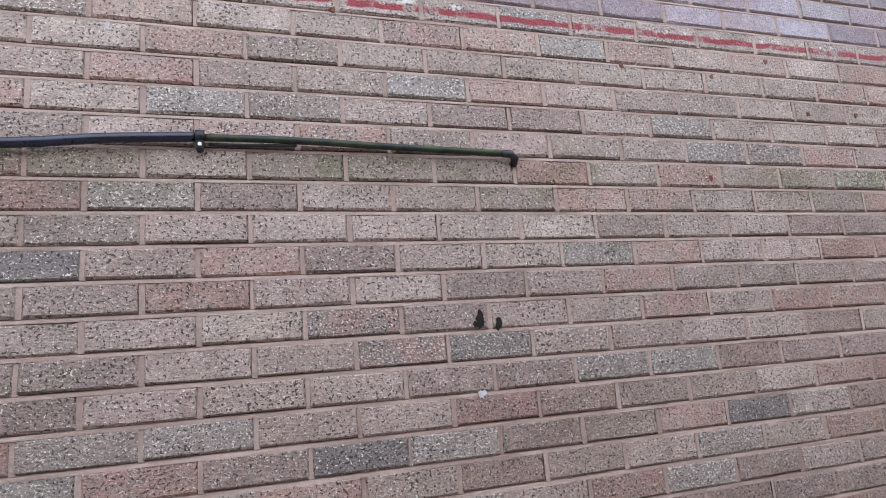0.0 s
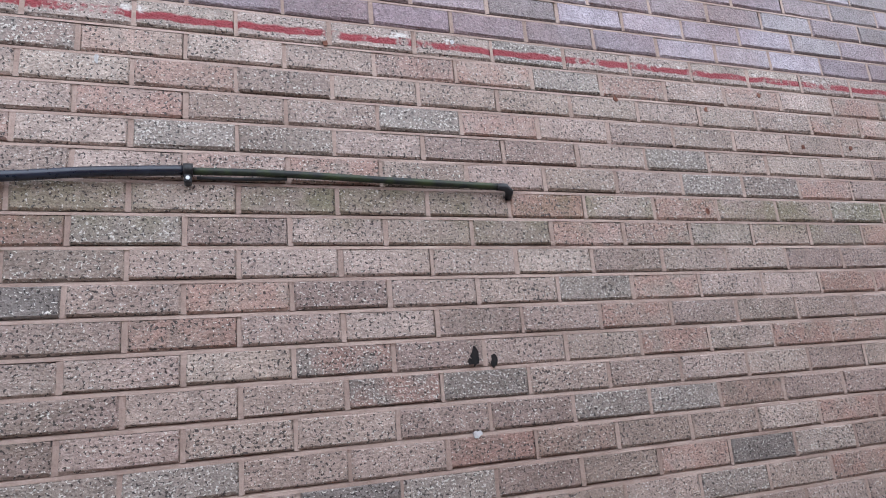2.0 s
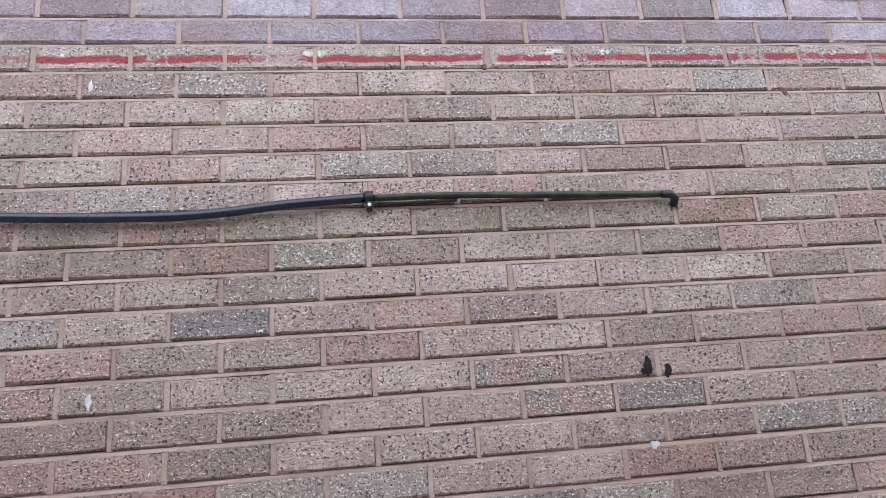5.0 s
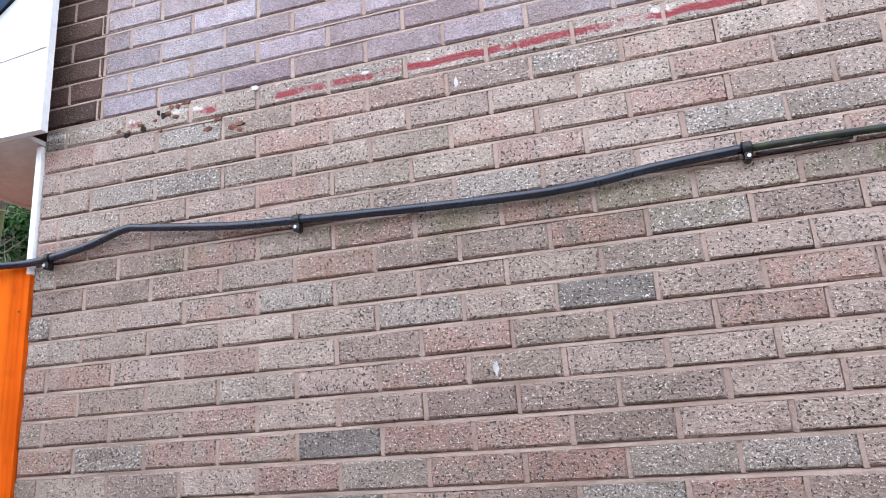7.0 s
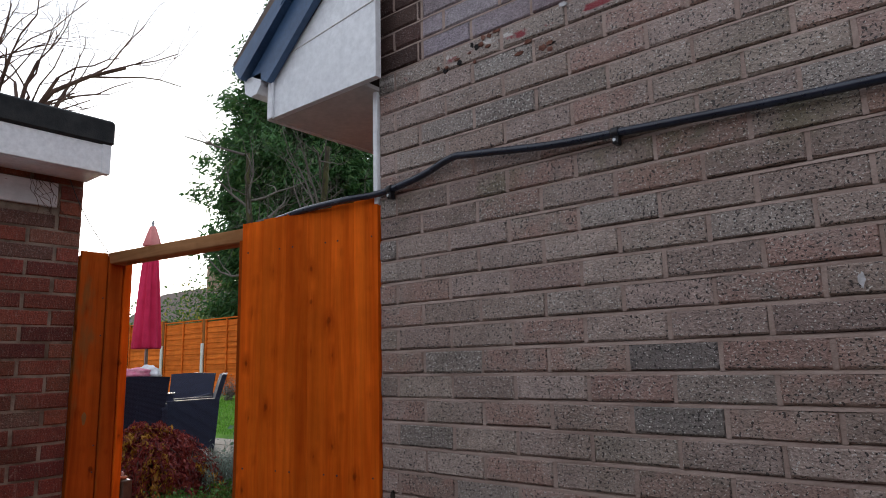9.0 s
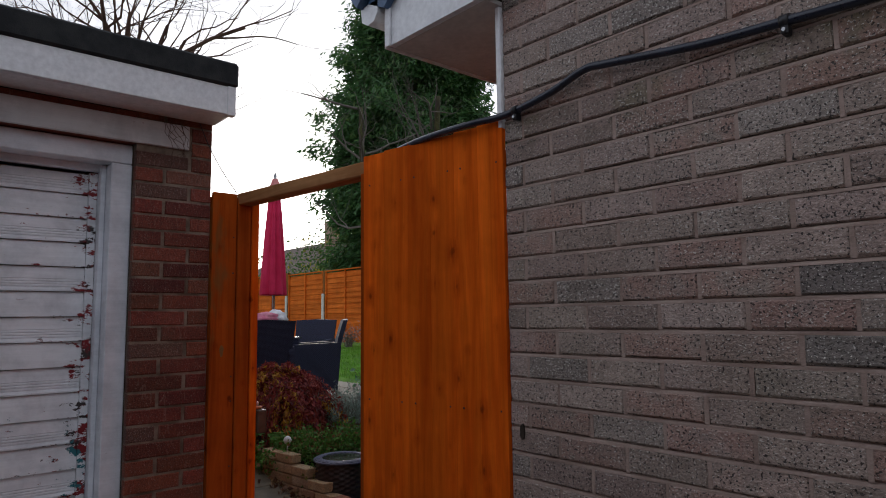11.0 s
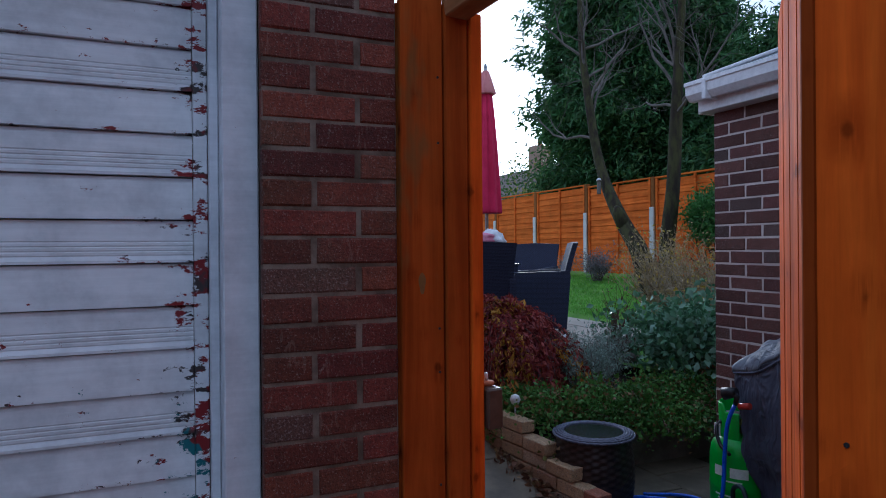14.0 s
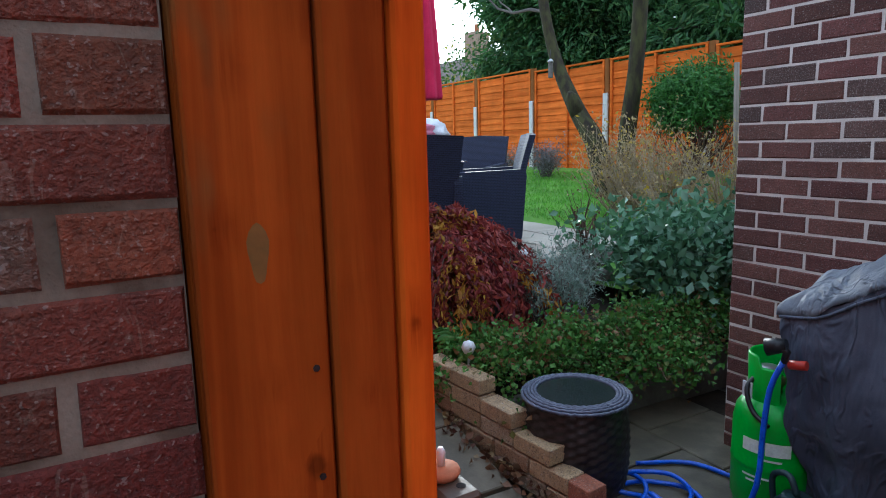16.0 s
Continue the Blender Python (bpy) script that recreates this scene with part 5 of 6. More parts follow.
trunk_points([(-8.98, 7.1, 0.68), (-8.98, 7.1, 1.4), (-8.86, 7.1, 2.2), (-8.80, 7.1, 3.0), (-8.74, 7.1, 3.8), (-8.62, 7.1, 5.2)], [0.12, 0.105, 0.09, 0.085, 0.066, 0.042], bm)
part("trunk", bm, M["bark"], tree_b)
bm = bmesh.new()
for k in range(10):
    z = random.uniform(2.8, 5.0)
    branch(bm, (-8.8, 7.1, z), (random.uniform(-1, 1), random.uniform(-0.9, 0.9), 0.6), random.uniform(0.6, 1.2), 0.026, 3, 0.4, 3, 5)
part("crown", bm, M["twig"], tree_b, "thin grey bare branches")
feeder = thing("bird_feeder", (-10.05, 6.85, 2.35), "small hanging bird feeder on the leaning trunk", "bird feeder")
part("tube", lathe([(0.03, 2.22), (0.032, 2.24), (0.032, 2.40), (0.03, 2.42)], -10.1, 6.82, 12), M["stone"], feeder)
part("lid", lathe([(0.045, 2.42), (0.03, 2.45), (0.005, 2.47)], -10.1, 6.82, 12), M["steel"], feeder)
part("hanger", tube([(-10.1, 6.82, 2.47), (-10.2, 6.90, 2.60)], 0.004, 5), M["black"], feeder)


def conifer(at, height, radius, n, seed, label, base=2.0):
    """A tall cypress: trunk, drooping boughs, sprays of foliage in uneven clumps with gaps."""
    rs = np.random.RandomState(seed)
    t = thing("conifer", at, label, "tree")
    bm = bmesh.new()
    add_tube(bm, [(at[0], at[1], at[2]), (at[0] + 0.1, at[1], at[2] + height * 0.5), (at[0], at[1], at[2] + height * 0.95)], [0.30, 0.2, 0.04], 10)
    heads, ways = [], []
    for k in range(int(120 * radius)):
        f = rs.uniform(0.0, 1.0) ** 0.9
        z = at[2] + base + (height - base) * f
        r = radius * (1 - f ** 2.0) ** 0.6 * rs.uniform(0.62, 1.04)
        a = rs.uniform(0, 2 * math.pi)
        tip = np.array((at[0] + r * math.cos(a), at[1] + r * math.sin(a), z + rs.uniform(-0.5, 0.3)))
        if k < 90:
            add_tube(bm, [(at[0], at[1], z - 0.2), tuple((tip + np.array((at[0], at[1], z))) / 2 + np.array((0, 0, 0.15))), tuple(tip)], [0.05, 0.03, 0.012], 4, False)
        for q in range(5):
            g = 0.35 + 0.65 * (q + rs.uniform(0, 1)) / 5
            heads.append(np.array((at[0], at[1], z)) * (1 - g) + tip * g + rs.normal(scale=0.16, size=3))
            ways.append((0.45 * math.cos(a), 0.45 * math.sin(a), -0.3))
    part("trunk", bm, M["bark_dark"], t)
    heads, ways = np.array(heads), np.array(ways)
    pick = rs.randint(0, len(heads), n)
    off = rs.normal(size=(n, 3)) * np.array((0.20, 0.20, 0.16))
    leaf_mesh("crown", heads[pick] + off, 0.20, 0.050, M["leaf_conifer"], t, 0.0, ways[pick].astype(float), "dark green cypress sprays")
    return t


conifer((-14.55, 11.45, 0.8), 11.4, 2.95, 300000, 3, "tall dark green conifer behind the fence", 1.6)
conifer((-10.6, 12.2, 0.8), 4.9, 2.6, 80000, 4, "lower dark green conifer beside the tall one", 0.8)
conifer((-18.0, 13.2, 0.8), 5.6, 2.1, 24000, 8, "lower dark evergreen behind the fence", 0.6)

bare = thing("bare_tree", (-12.0, 3.1, 0.5), "large bare winter tree beyond the garage", "tree")
bm = bmesh.new()
random.seed(21)
add_tube(bm, [(-12.0, 3.1, 0.45), (-12.0, 3.15, 2.8), (-11.95, 3.25, 5.4)], [0.26, 0.21, 0.13], 10)
part("trunk", bm, M["twig_red"], bare)
bm = bmesh.new()
for k in range(22):
    branch(bm, (-11.97, 3.22, 3.7 + 0.13 * (k % 13)), (random.uniform(-0.6, 0.6), random.uniform(-1.0, 0.30), 0.5), random.uniform(1.7, 2.4), 0.055, 4, 0.42, 3, 5, None, 0.05)
part("limbs", bm, M["twig_red"], bare, "bare forked limbs and twigs")

# ---- shrubs ----
random.seed(5)
np.random.seed(5)


def twiggy(bm, at, n, spread, height, r=0.006, sides=4):
    """Stems that fan out from a base; returns points along them."""
    tips = []
    for _ in range(n):
        w = Vector((random.gauss(0, spread), random.gauss(0, spread), 1.0))
        p = Vector(at) + Vector((random.gauss(0, 0.05), random.gauss(0, 0.05), 0))
        branch(bm, p, w, height * random.uniform(0.4, 0.72), r, 1, 0.25, 2, sides, tips, 0.12)
    return tips


def shrub(name, at, label, stems, spread, height, leaf_n, length, width, mat, twig, droop=0.0, fuzz=0.05, r=0.006):
    sh = thing(name, at, label, "shrub")
    bm = bmesh.new()
    tips = twiggy(bm, at, stems, spread, height, r)
    part("woody_base", bm, M[twig], sh)
    if leaf_n:
        leaf_mesh("foliage", clumps(leaf_n, tips, fuzz), length, width, M[mat], sh, droop)
    return sh


# weeping acer, gold and crimson
ac = thing("weeping_acer", (-6.35, 3.25, 0.42), "weeping acer with crimson-brown and golden feathery leaves", "shrub")
bm = bmesh.new()
red, gold, red_way, gold_way = [], [], [], []
for k in range(170):
    a = random.uniform(0, 2 * math.pi)
    r = random.choice((0.20, 0.34, 0.46, 0.56, 0.64)) * random.uniform(0.88, 1.12)
    hgt = 0.68 - 0.48 * r * random.uniform(0.7, 1.15)
    c = Vector((-6.42, 3.12, 0.42))
    side = Vector((-math.sin(a), math.cos(a), 0)) * random.gauss(0, 0.07)
    out = Vector((math.cos(a), math.sin(a), 0)) * r
    pts = [c, c + out * 0.45 + Vector((0, 0, hgt)), c + out * 0.88 + side + Vector((0, 0, hgt * 0.70)), c + out * 1.12 + side * 1.6 + Vector((0, 0, hgt * random.uniform(-0.15, 0.2)))]
    sm = smooth_path(pts, 7)
    if k < 70:
        add_tube(bm, sm, [0.009 - 0.0004 * i for i in range(len(sm))], 4, False)
    golden = k % 4 == 0 and math.sin(a - 0.35) < 0.1
    for p, q in zip(sm[6:], sm[7:]):
        for _ in range(9):
            (gold if golden else red).append(tuple(p.lerp(q, random.random()) + Vector((random.gauss(0, 0.022), random.gauss(0, 0.022), random.gauss(0, 0.018)))))
            (gold_way if golden else red_way).append(tuple((q - p).normalized() * 1.1 + Vector((random.gauss(0, 0.9), random.gauss(0, 0.9), random.gauss(-0.3, 0.4)))))
part("woody_base", bm, M["twig_red"], ac)
leaf_mesh("crimson_leaves", np.array(red), 0.050, 0.016, M["leaf_acer"], ac, 0.1, np.array(red_way))
leaf_mesh("golden_leaves", np.array(gold), 0.050, 0.016, M["leaf_gold"], ac, 0.1, np.array(gold_way), "golden yellow leaves")


def fern(at, fronds, length, label):
    f = thing("fern", at, label, "fern")
    cs, ws = [], []
    bm = bmesh.new()
    for k in range(fronds):
        a = 2 * math.pi * k / fronds + random.uniform(-0.3, 0.3)
        pts = smooth_path([at, Vector(at) + Vector((math.cos(a) * length * 0.5, math.sin(a) * length * 0.5, length * 0.55)), Vector(at) + Vector((math.cos(a) * length, math.sin(a) * length, length * 0.35))], 10)
        add_tube(bm, pts, 0.003, 4, False)
        for i, p in enumerate(pts[2:]):
            for s in (-1, 1):
                w = 0.05 * (1 - i / 20)
                d = Vector((-math.sin(a) * s, math.cos(a) * s, -0.1))
                cs.append(tuple(p + d * w))
                ws.append(tuple(d * 3))
    part("stalks", bm, M["leaf_fern"], f)
    leaf_mesh("fronds", np.array(cs), 0.10, 0.022, M["leaf_fern"], f, 0.0, np.array(ws))


fern((-5.95, 2.85, 0.36), 11, 0.28, "green fern at the foot of the acer")
fern((-5.85, 3.0, 0.34), 7, 0.2, "small green fern beside the path")
shrub("lavender", (-6.0, 3.62, 0.38), "grey-green lavender with woody stems", 54, 0.58, 0.44, 4600, 0.045, 0.006, "leaf_lavender", "twig", -0.8, 0.03, 0.004)
shrub("lavender", (-6.25, 3.98, 0.40), "pale grey-green lavender clump", 34, 0.5, 0.44, 2800, 0.045, 0.006, "leaf_lavender", "twig", -0.8, 0.03, 0.004)
shrub("hydrangea", (-5.95, 4.55, 0.34), "broad-leaved blue-green hydrangea bush", 36, 0.58, 0.66, 7500, 0.068, 0.040, "leaf_hydrangea", "twig_red", 0.3, 0.09)
shrub("hydrangea", (-5.65, 4.95, 0.30), "dense dark green bush by the extension", 30, 0.45, 0.72, 6000, 0.066, 0.038, "leaf_hydrangea", "twig_red", 0.3, 0.09)
shrub("bare_shrub", (-6.75, 4.55, 0.44), "bare brown twiggy shrub in the bed", 16, 0.42, 0.80, 60, 0.03, 0.015, "leaf_dead", "twig_red", 0.2, 0.04, 0.011)
shrub("straw_shrub", (-7.0, 5.75, 0.56), "straw-coloured winter shrub with buff seed heads", 110, 0.42, 1.00, 1500, 0.042, 0.016, "leaf_straw", "twig_straw", -0.5, 0.02, 0.0085)
shrub("straw_shrub", (-6.4, 5.7, 0.52), "straw-coloured twiggy shrub beside the bed", 110, 0.42, 1.0, 1200, 0.042, 0.016, "leaf_straw", "twig_straw", -0.5, 0.02, 0.0085)
shrub("straw_shrub", (-5.9, 6.1, 0.50), "tall buff twiggy shrub by the wall", 60, 0.30, 1.40, 1200, 0.045, 0.014, "leaf_straw", "twig_straw", -0.5, 0.03, 0.006)
shrub("straw_shrub", (-7.95, 6.10, 0.60), "golden winter shrub at the lawn edge", 110, 0.45, 1.10, 2000, 0.042, 0.018, "leaf_straw", "twig_straw", -0.5, 0.03, 0.0085)
shrub("silver_shrub", (-11.2, 7.6, 0.85), "silver-grey shrub below the fence", 40, 0.5, 0.55, 3000, 0.05, 0.012, "leaf_silver", "twig", -0.4, 0.05)
shrub("silver_shrub", (-12.6, 7.9, 0.87), "low silvery twigs below the fence", 22, 0.5, 0.40, 900, 0.05, 0.012, "leaf_silver", "twig", -0.4, 0.05)

bx = thing("round_shrub", (-8.4, 7.6, 0.85), "rounded glossy green shrub near the fence", "shrub")
bm = bmesh.new()
tips = []
for k in range(26):
    branch(bm, (-8.4, 7.6, 0.85), (random.gauss(0, 0.5), random.gauss(0, 0.4), 1.0), random.uniform(0.5, 0.75), 0.02, 2, 0.3, 3, 4, tips)
part("woody_base", bm, M["twig_red"], bx)
heads = shell(150, (-8.42, 7.6, 1.86), (0.55, 0.45, 0.38), 0.5)
leaf_mesh("foliage", clumps(14000, heads, 0.085), 0.066, 0.021, M["leaf_box"], bx, 0.5)
for k, (x, tz) in enumerate(((-7.42, 2.12), (-7.30, 2.05), (-7.22, 1.90))):
    stk = tube([(x + 0.06, 7.0, 0.65), (x, 7.0, tz)], 0.026, 8)
    tagged(part("wood_stake", stk, M["grey_wood"]), "grey weathered wooden garden stake", "stake", "stakes")

# low leafy ground cover along the bed edge
gc = thing("ground_cover", (-5.6, 3.3, 0.24), "low green leafy ground cover spilling over the bed edge", "ground cover")
heads = []
for k in range(260):
    y = random.uniform(2.78, 4.9)
    x = -5.55 + random.gauss(0, 0.14) - 0.08 * math.sin(y * 3)
    heads.append((x, y, 0.27 + max(0.0, 0.17 - abs(x + 5.58) * 0.45) + random.uniform(-0.04, 0.06)))
stems = bmesh.new()
for k in range(40):
    p = Vector(random.choice(heads))
    add_tube(stems, smooth_path([p + Vector((0, 0, -0.06)), p + Vector((0.03, random.gauss(0, 0.06), 0.02)), p + Vector((random.gauss(0.06, 0.05), random.gauss(0, 0.12), -0.02))], 3), 0.0022, 4, False)
tagged(part("stems", stems, M["twig_red"], gc), kind="stuff")
leaf_mesh("leaves", clumps(20000, heads, 0.05), 0.029, 0.023, M["leaf_ivy"], gc, 0.2)
gc2 = thing("ground_cover", (-5.75, 2.66, 0.02), "small green weeds beside the stepped bricks", "ground cover")
heads = [(-5.85 + random.gauss(0, 0.13), 2.68 + random.gauss(0, 0.05), 0.20 + random.uniform(0, 0.20)) for _ in range(70)]
leaf_mesh("leaves", clumps(1500, heads, 0.04), 0.035, 0.025, M["leaf_ivy"], gc2, 0.2)
bedwall = box(-5.515, -5.46, 2.86, 4.95, -0.03, 0.23, 0.008, 0.004)
tagged(part("bed_edging", bedwall, M["stone"]), "dark stone edging of the raised bed", "edging", kind="structure")
for k in range(7):
    x, y = -6.75 + random.uniform(-0.3, 0.5), 4.15 + random.uniform(-0.25, 0.35)
    bm = bmesh.new()
    bmesh.ops.create_icosphere(bm, subdivisions=2, radius=1)
    s = random.uniform(0.04, 0.09)
    for v in bm.verts:
        v.co = Vector((x, y, 0.49)) + Vector((v.co.x * s * 1.3, v.co.y * s, v.co.z * s * 0.8)) * (1 + 0.4 * noise.noise(v.co * 1.7 + Vector((k * 3.1, 0, 0))))
    tagged(part("rockery_stone", bm, M["stone"]), "grey rockery stone at the bed edge", "stone", "rockery stones")

# fallen leaves by the stepped wall
fl = []
for k in range(150):
    u = random.uniform(0.0, 0.9)
    p = W0 + sway * u + Vector((0.03, -abs(random.gauss(0.03, 0.05)) - 0.01, 0))
    fl.append((p.x, p.y, max(0.0, (RAMP_X - p.x) * RAMP) + 0.008 + random.uniform(0, 0.015)))
tagged(leaf_mesh("fallen_leaves", np.array(fl), 0.04, 0.028, M["leaf_dead"], None, 0.0, np.random.normal(size=(150, 3)) * np.array((1, 1, 0.1))), "brown fallen leaves on the slabs", "leaves", kind="stuff")
gr = np.column_stack([np.random.uniform(-14, -6.4, 26000), np.random.uniform(5.62, 8.1, 26000), np.zeros(26000)])
gr[:, 2] = [lawn_z(x, y) + 0.015 for x, y in gr[:, :2]]
tagged(leaf_mesh("grass", gr, 0.05, 0.008, M["grass"], None, -2.2), "short bright green lawn grass", "grass", kind="stuff")

# far hedge and house beyond the fence
hd = thing("far_hedge", (-24, 13.5, 0.9), "mixed green and yellowing hedge beyond the fence", "hedge")
heads = np.column_stack([np.random.uniform(-32, -15, 220), np.random.uniform(11.5, 14.5, 220), np.random.uniform(1.0, 4.3, 220) - np.abs(np.random.normal(scale=0.5, size=220))])
leaf_mesh("foliage", clumps(16000, heads, 0.35), 0.16, 0.08, M["leaf_hedge"], hd)
bm = bmesh.new()
for k in range(24):
    branch(bm, (random.uniform(-31, -16), random.uniform(12, 14), 0.85), (random.gauss(0, 0.3), random.gauss(0, 0.2), 1), 1.6, 0.05, 2, 0.3, 3, 4)
part("woody_base", bm, M["twig_red"], hd)
fh = thing("far_house", (-52, 29, 0.9), "distant brick house with a tiled roof and chimney", "house")
part("wall", box(-58, -46, 26, 34, 0.85, 5.0), M["far_wall"], fh)
part("roof", add_prism(bmesh.new(), [(25.6, 5.0), (34.4, 5.0), (30.0, 8.2)], "x", -58.3, -45.7), M["roof_tile"], fh)
ch = part("chimney", box(-49.6, -48.4, 29.2, 30.8, 7.6, 9.9, 0.03), M["far_wall"], fh)
part("chimney_pot", lathe([(0.2, 9.9), (0.18, 10.5), (0.22, 10.55)], -49.0, 30.0, 12), M["terracotta"], ch)
for wx in (-56, -53, -50, -47.5):
    wf = part("window", box(wx, wx + 1.2, 25.93, 25.99, 2.6, 3.9), M["upvc"], fh, "white framed window")
    part("pane", box(wx + 0.1, wx + 1.1, 25.90, 25.925, 2.7, 3.8), M["dark_glass"], wf)


# ---- bricks and slabs, piece by piece ----
random.seed(2)
BRICKS = {}


def brick_mesh(mat_key, variant):
    """A stretcher 215 x 65 mm, 30 mm deep, its front edges worn round; front towards -y."""
    key = (mat_key, variant)
    if key not in BRICKS:
        rnd = random.Random(variant * 7 + 1)
        L, H, D, c = 0.215, 0.0662, 0.034, 0.0055
        j = lambda s: rnd.uniform(-s, s)
        back = [(0, D, 0), (L, D, 0), (L, D, H), (0, D, H)]
        rim = [(j(.002), c, j(.0015)), (L + j(.002), c, j(.0015)), (L + j(.002), c, H + j(.0015)), (j(.002), c, H + j(.0015))]
        front = [(c + j(.002), j(.0012), c + j(.001)), (L / 2, j(.0015), c * 0.8 + j(.001)), (L - c + j(.002), j(.0012), c + j(.001)),
                 (L - c + j(.002), j(.0012), H - c + j(.001)), (L / 2, j(.0015), H - c * 0.8 + j(.001)), (c + j(.002), j(.0012), H - c + j(.001))]
        v = back + rim + front
        f = [(8, 9, 12, 13), (9, 10, 11, 12), (4, 5, 10, 9, 8), (5, 6, 11, 10), (6, 7, 13, 12, 11), (7, 4, 8, 13), (0, 1, 5, 4), (1, 2, 6, 5), (2, 3, 7, 6), (3, 0, 4, 7)]
        me = bpy.data.meshes.new("brick")
        me.from_pydata(v, [], f)
        me.materials.append(M[mat_key])
        BRICKS[key] = me
    return BRICKS[key]


def lay_bricks(parent, place, pieces, as_part):
    """pieces: (u0, u1, z, material key). Those that as_part picks become objects; the rest one mesh a material."""
    rest = {}
    for u0, u1, z, key in pieces:
        var = random.randint(0, 7)
        me = brick_mesh(key, var)
        m = place @ Matrix.Translation((u0, random.uniform(-0.0015, 0.0015), z + random.uniform(-0.001, 0.001))) @ Matrix.Rotation(random.uniform(-0.006, 0.006), 4, "Y") @ Matrix.Diagonal(((u1 - u0) / 0.215, 1, 1, 1))
        if as_part(u0, z):
            ob = new("brick", me)
            ob.parent = parent
            ob.matrix_parent_inverse = parent.matrix_basis.inverted()
            ob.matrix_basis = m
        else:
            rest.setdefault(key, []).append((me, m))
    for key, items in rest.items():
        vs, fs = [], []
        for me, m in items:
            b = len(vs)
            vs += [tuple(m @ v.co) for v in me.vertices]
            fs += [tuple(b + i for i in p.vertices) for p in me.polygons]
        me = bpy.data.meshes.new("brickwork")
        me.from_pydata(vs, [], fs)
        me.materials.append(M[key])
        ob = new("brickwork", me)
        ob.parent = parent
        ob.matrix_parent_inverse = parent.matrix_basis.inverted()
        tagged(ob, kind="stuff")


# house wall: courses of 75 mm, stretcher bond with closers at the corner
X0, Z0 = -0.671, 1.97
DARK = {(-2, 1), (-8, 4), (-6, -2), (-8, -2), (-8, 9)}
pieces = []
for r in range(-26, 19):
    z = Z0 + 0.075 * r + 0.005
    ph = X0 + (0.1125 if r % 2 else 0.0)
    n = -7
    while True:
        a, b = ph + 0.225 * n + 0.0038, ph + 0.225 * (n + 1) - 0.0038
        n += 1
        if b < CORNER_X + 0.03:
            continue
        if a > 3.4:
            break
        a = max(a, CORNER_X)
        if r >= 8:
            key = "brick_mauve"
        elif r == 7:
            key = "brick_stripe"
        else:
            key = "brick_dark" if (r, n - 1) in DARK else "brick"
        if r >= 8 and b < -1.76:
            key = "brick_quoin"
        if r >= 8 and a < -1.775 < b and key != "brick_quoin":
            pieces.append((a, -1.785, z, "brick_quoin"))
            a = -1.775
        pieces.append((a, b, z, key))
mb = bmesh.new()
for r in range(-26, 20):
    zb = Z0 + 0.075 * r
    prev = None
    for i in range(61):
        x = CORNER_X + 0.001 + (3.39 - CORNER_X) * i / 60
        w1, w2 = random.uniform(-0.001, 0.001), random.uniform(-0.0012, 0.0012)
        cur = (mb.verts.new((x, WALL_Y + 0.0015 + w1, zb - 0.0062)), mb.verts.new((x, WALL_Y + 0.0025 + w2, zb + 0.0005)), mb.verts.new((x, WALL_Y + 0.0145, zb + 0.0066)))
        if prev:
            mb.faces.new((prev[0], cur[0], cur[1], prev[1]))
            mb.faces.new((prev[1], cur[1], cur[2], prev[2]))
        prev = cur
for a, b, z, key in pieces:
    d1, d2 = random.uniform(0.002, 0.0045), random.uniform(0.002, 0.0045)
    q = [mb.verts.new(c) for c in ((b - 0.001, WALL_Y + d1, z - 0.002), (b + 0.011, WALL_Y + d2, z - 0.002), (b + 0.011, WALL_Y + d2, z + 0.067), (b - 0.001, WALL_Y + d1, z + 0.067))]
    mb.faces.new(q)
tagged(part("bed_joint", mb, M["mortar"], wall_house, "pale pink weathered mortar joints"), kind="stuff")
lay_bricks(wall_house, Matrix.Translation((0, WALL_Y, 0)), pieces, lambda u, z: -2.1 < u < 0.9 and 1.32 < z < 2.60)

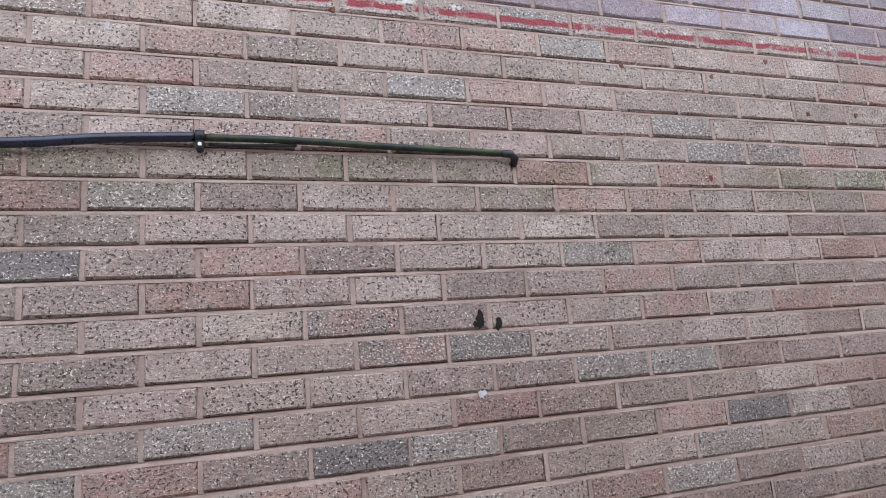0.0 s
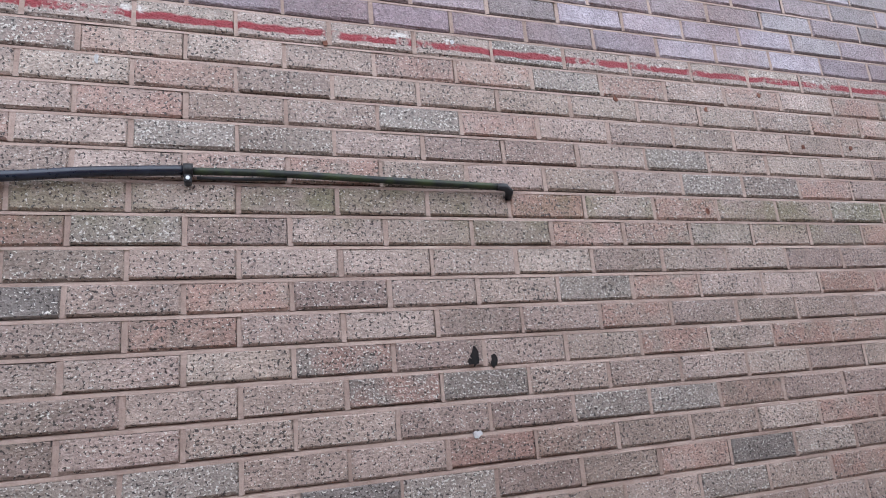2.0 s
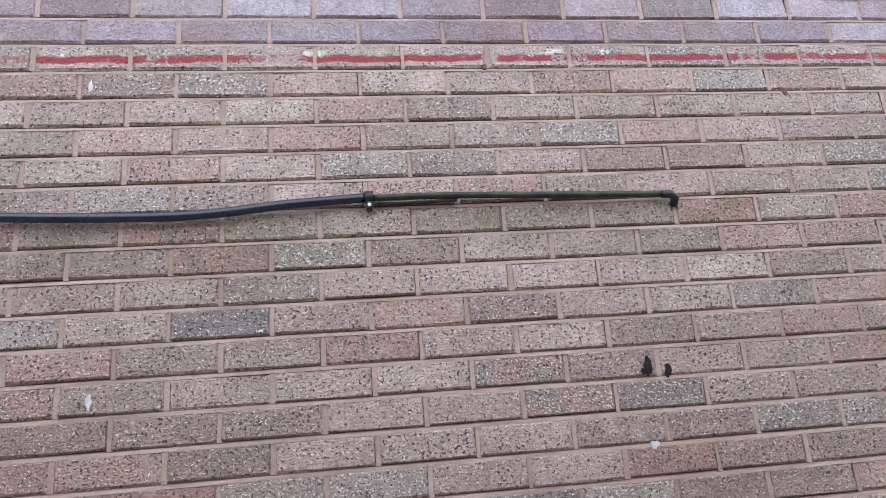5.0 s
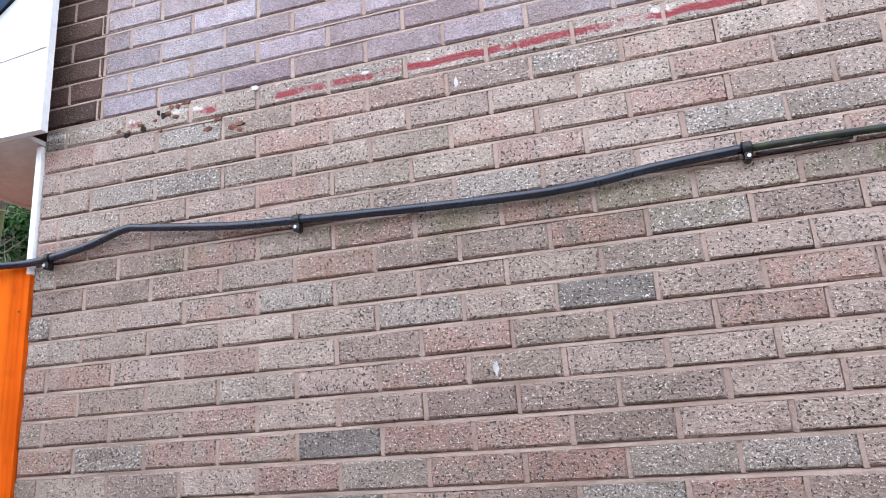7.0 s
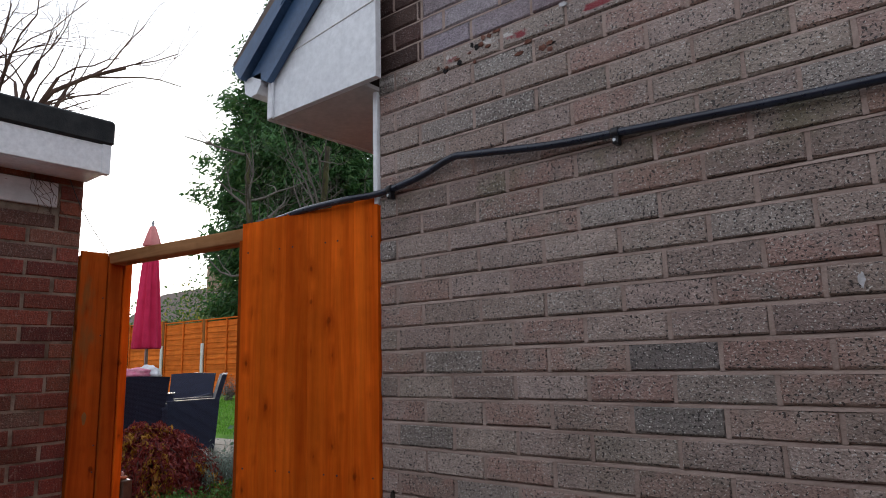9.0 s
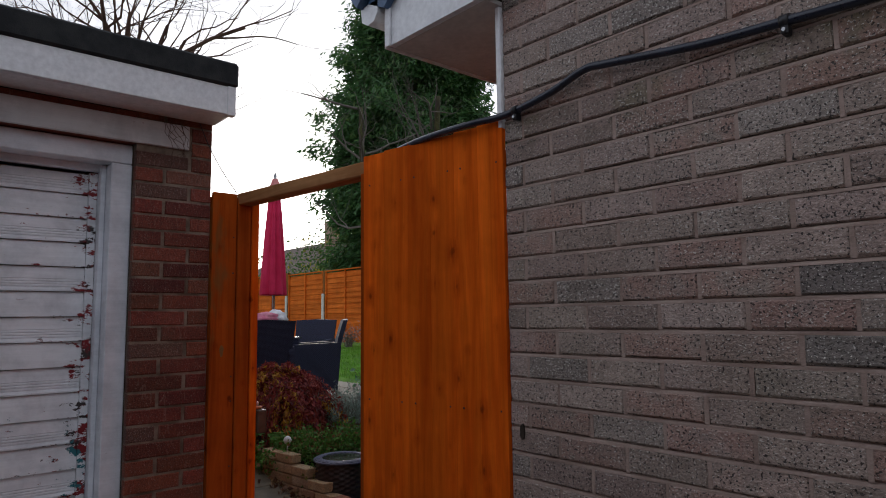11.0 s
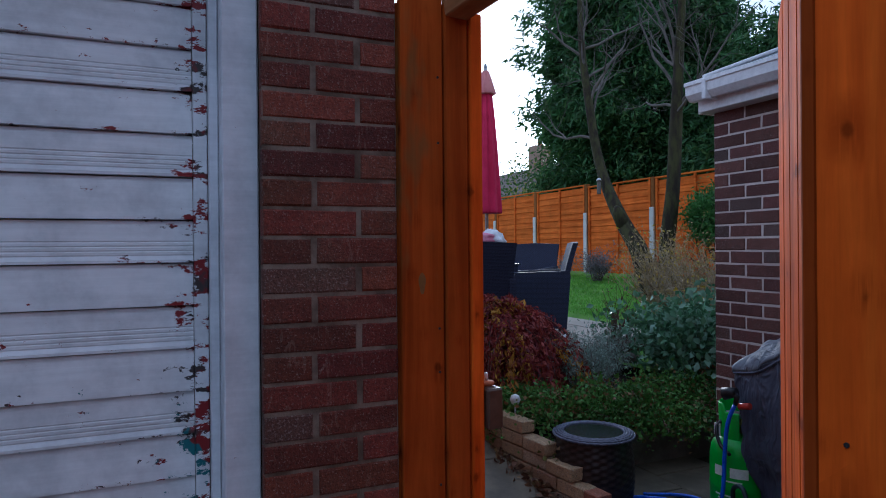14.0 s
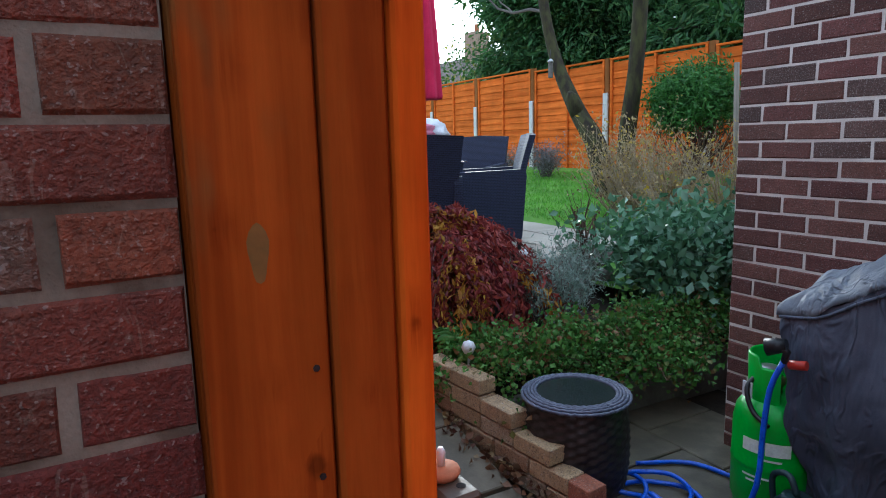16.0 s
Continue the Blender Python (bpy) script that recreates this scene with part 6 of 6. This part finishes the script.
# garage pier, facing the drive: local x runs along +y
turn = Matrix.Translation((GX, 0, 0)) @ Matrix.Rotation(radians(90), 4, "Z")
pieces = []
for r in range(0, 33):
    z = 0.051 + 0.0745 * r
    if r % 2 == 0:
        cuts = [(1.012, 1.135), (1.149, 1.366)]
    else:
        cuts = [(1.012, 1.253), (1.267, 1.366)]
    for a, b in cuts:
        if z > 2.25 and z < 2.43:
            a = max(a, 1.267)
        if b - a > 0.03:
            pieces.append((a, b, z, "brick_garage"))
lay_bricks(pier, turn, pieces, lambda u, z: True)

# extension wall
pieces = []
for r in range(0, 31):
    z = -0.01 + 0.0745 * r
    ph = -4.962 + (0.0 if r % 2 else 0.1125)
    if r % 2 == 0:
        pieces.append((-4.962, ph - 0.010, z, "brick_rear"))
    n = 0
    while ph + 0.225 * n < -2.3:
        pieces.append((ph + 0.225 * n, ph + 0.225 * n + 0.215, z, "brick_rear"))
        n += 1
lay_bricks(ext, Matrix.Translation((0, EXY, 0)), pieces, lambda u, z: u < -3.85)

# slabs of the lower path and the patio
SLABS = {}


def slab_mesh(key, w, d, variant):
    k = (key, w, d, variant)
    if k not in SLABS:
        bm = add_box(bmesh.new(), 0.004, w - 0.004, 0.004, d - 0.004, -0.035, 0.0, 0.005, 0.0015)
        me = bpy.data.meshes.new("slab")
        bm.to_mesh(me)
        bm.free()
        me.materials.append(M[key])
        SLABS[k] = me
    return SLABS[k]


def lay_slabs(parent, key, x0, x1, y0, y1, top, w, d):
    j, y = 0, y0
    while y + d <= y1 + 0.01:
        x = x0 - (w * 0.5 if j % 2 else 0)
        while x + w <= x1 + 0.01:
            ob = new("slab", slab_mesh(key, w, d, random.randint(0, 3)))
            ob.parent = parent
            ob.matrix_parent_inverse = parent.matrix_basis.inverted()
            sloping = key == "slab" and y + d < 2.66 and x + w < RAMP_X + 0.2
            rise = max(0.0, (RAMP_X - x) * RAMP) if sloping else 0.0
            ob.matrix_basis = Matrix.Translation((x, y, top + rise + random.uniform(-0.003, 0.003))) @ Matrix.Rotation(math.atan(RAMP) if sloping and x < RAMP_X - 0.1 else random.uniform(-0.004, 0.004), 4, "Y")
            x += w
        y += d
        j += 1


lay_slabs(yard, "slab", -6.6, -2.05, 1.70, 4.42, 0.0, 0.45, 0.475)
lay_slabs(patio, "slab_pale", -11.7, -6.7, 2.35, 5.70, PZ, 0.60, 0.45)
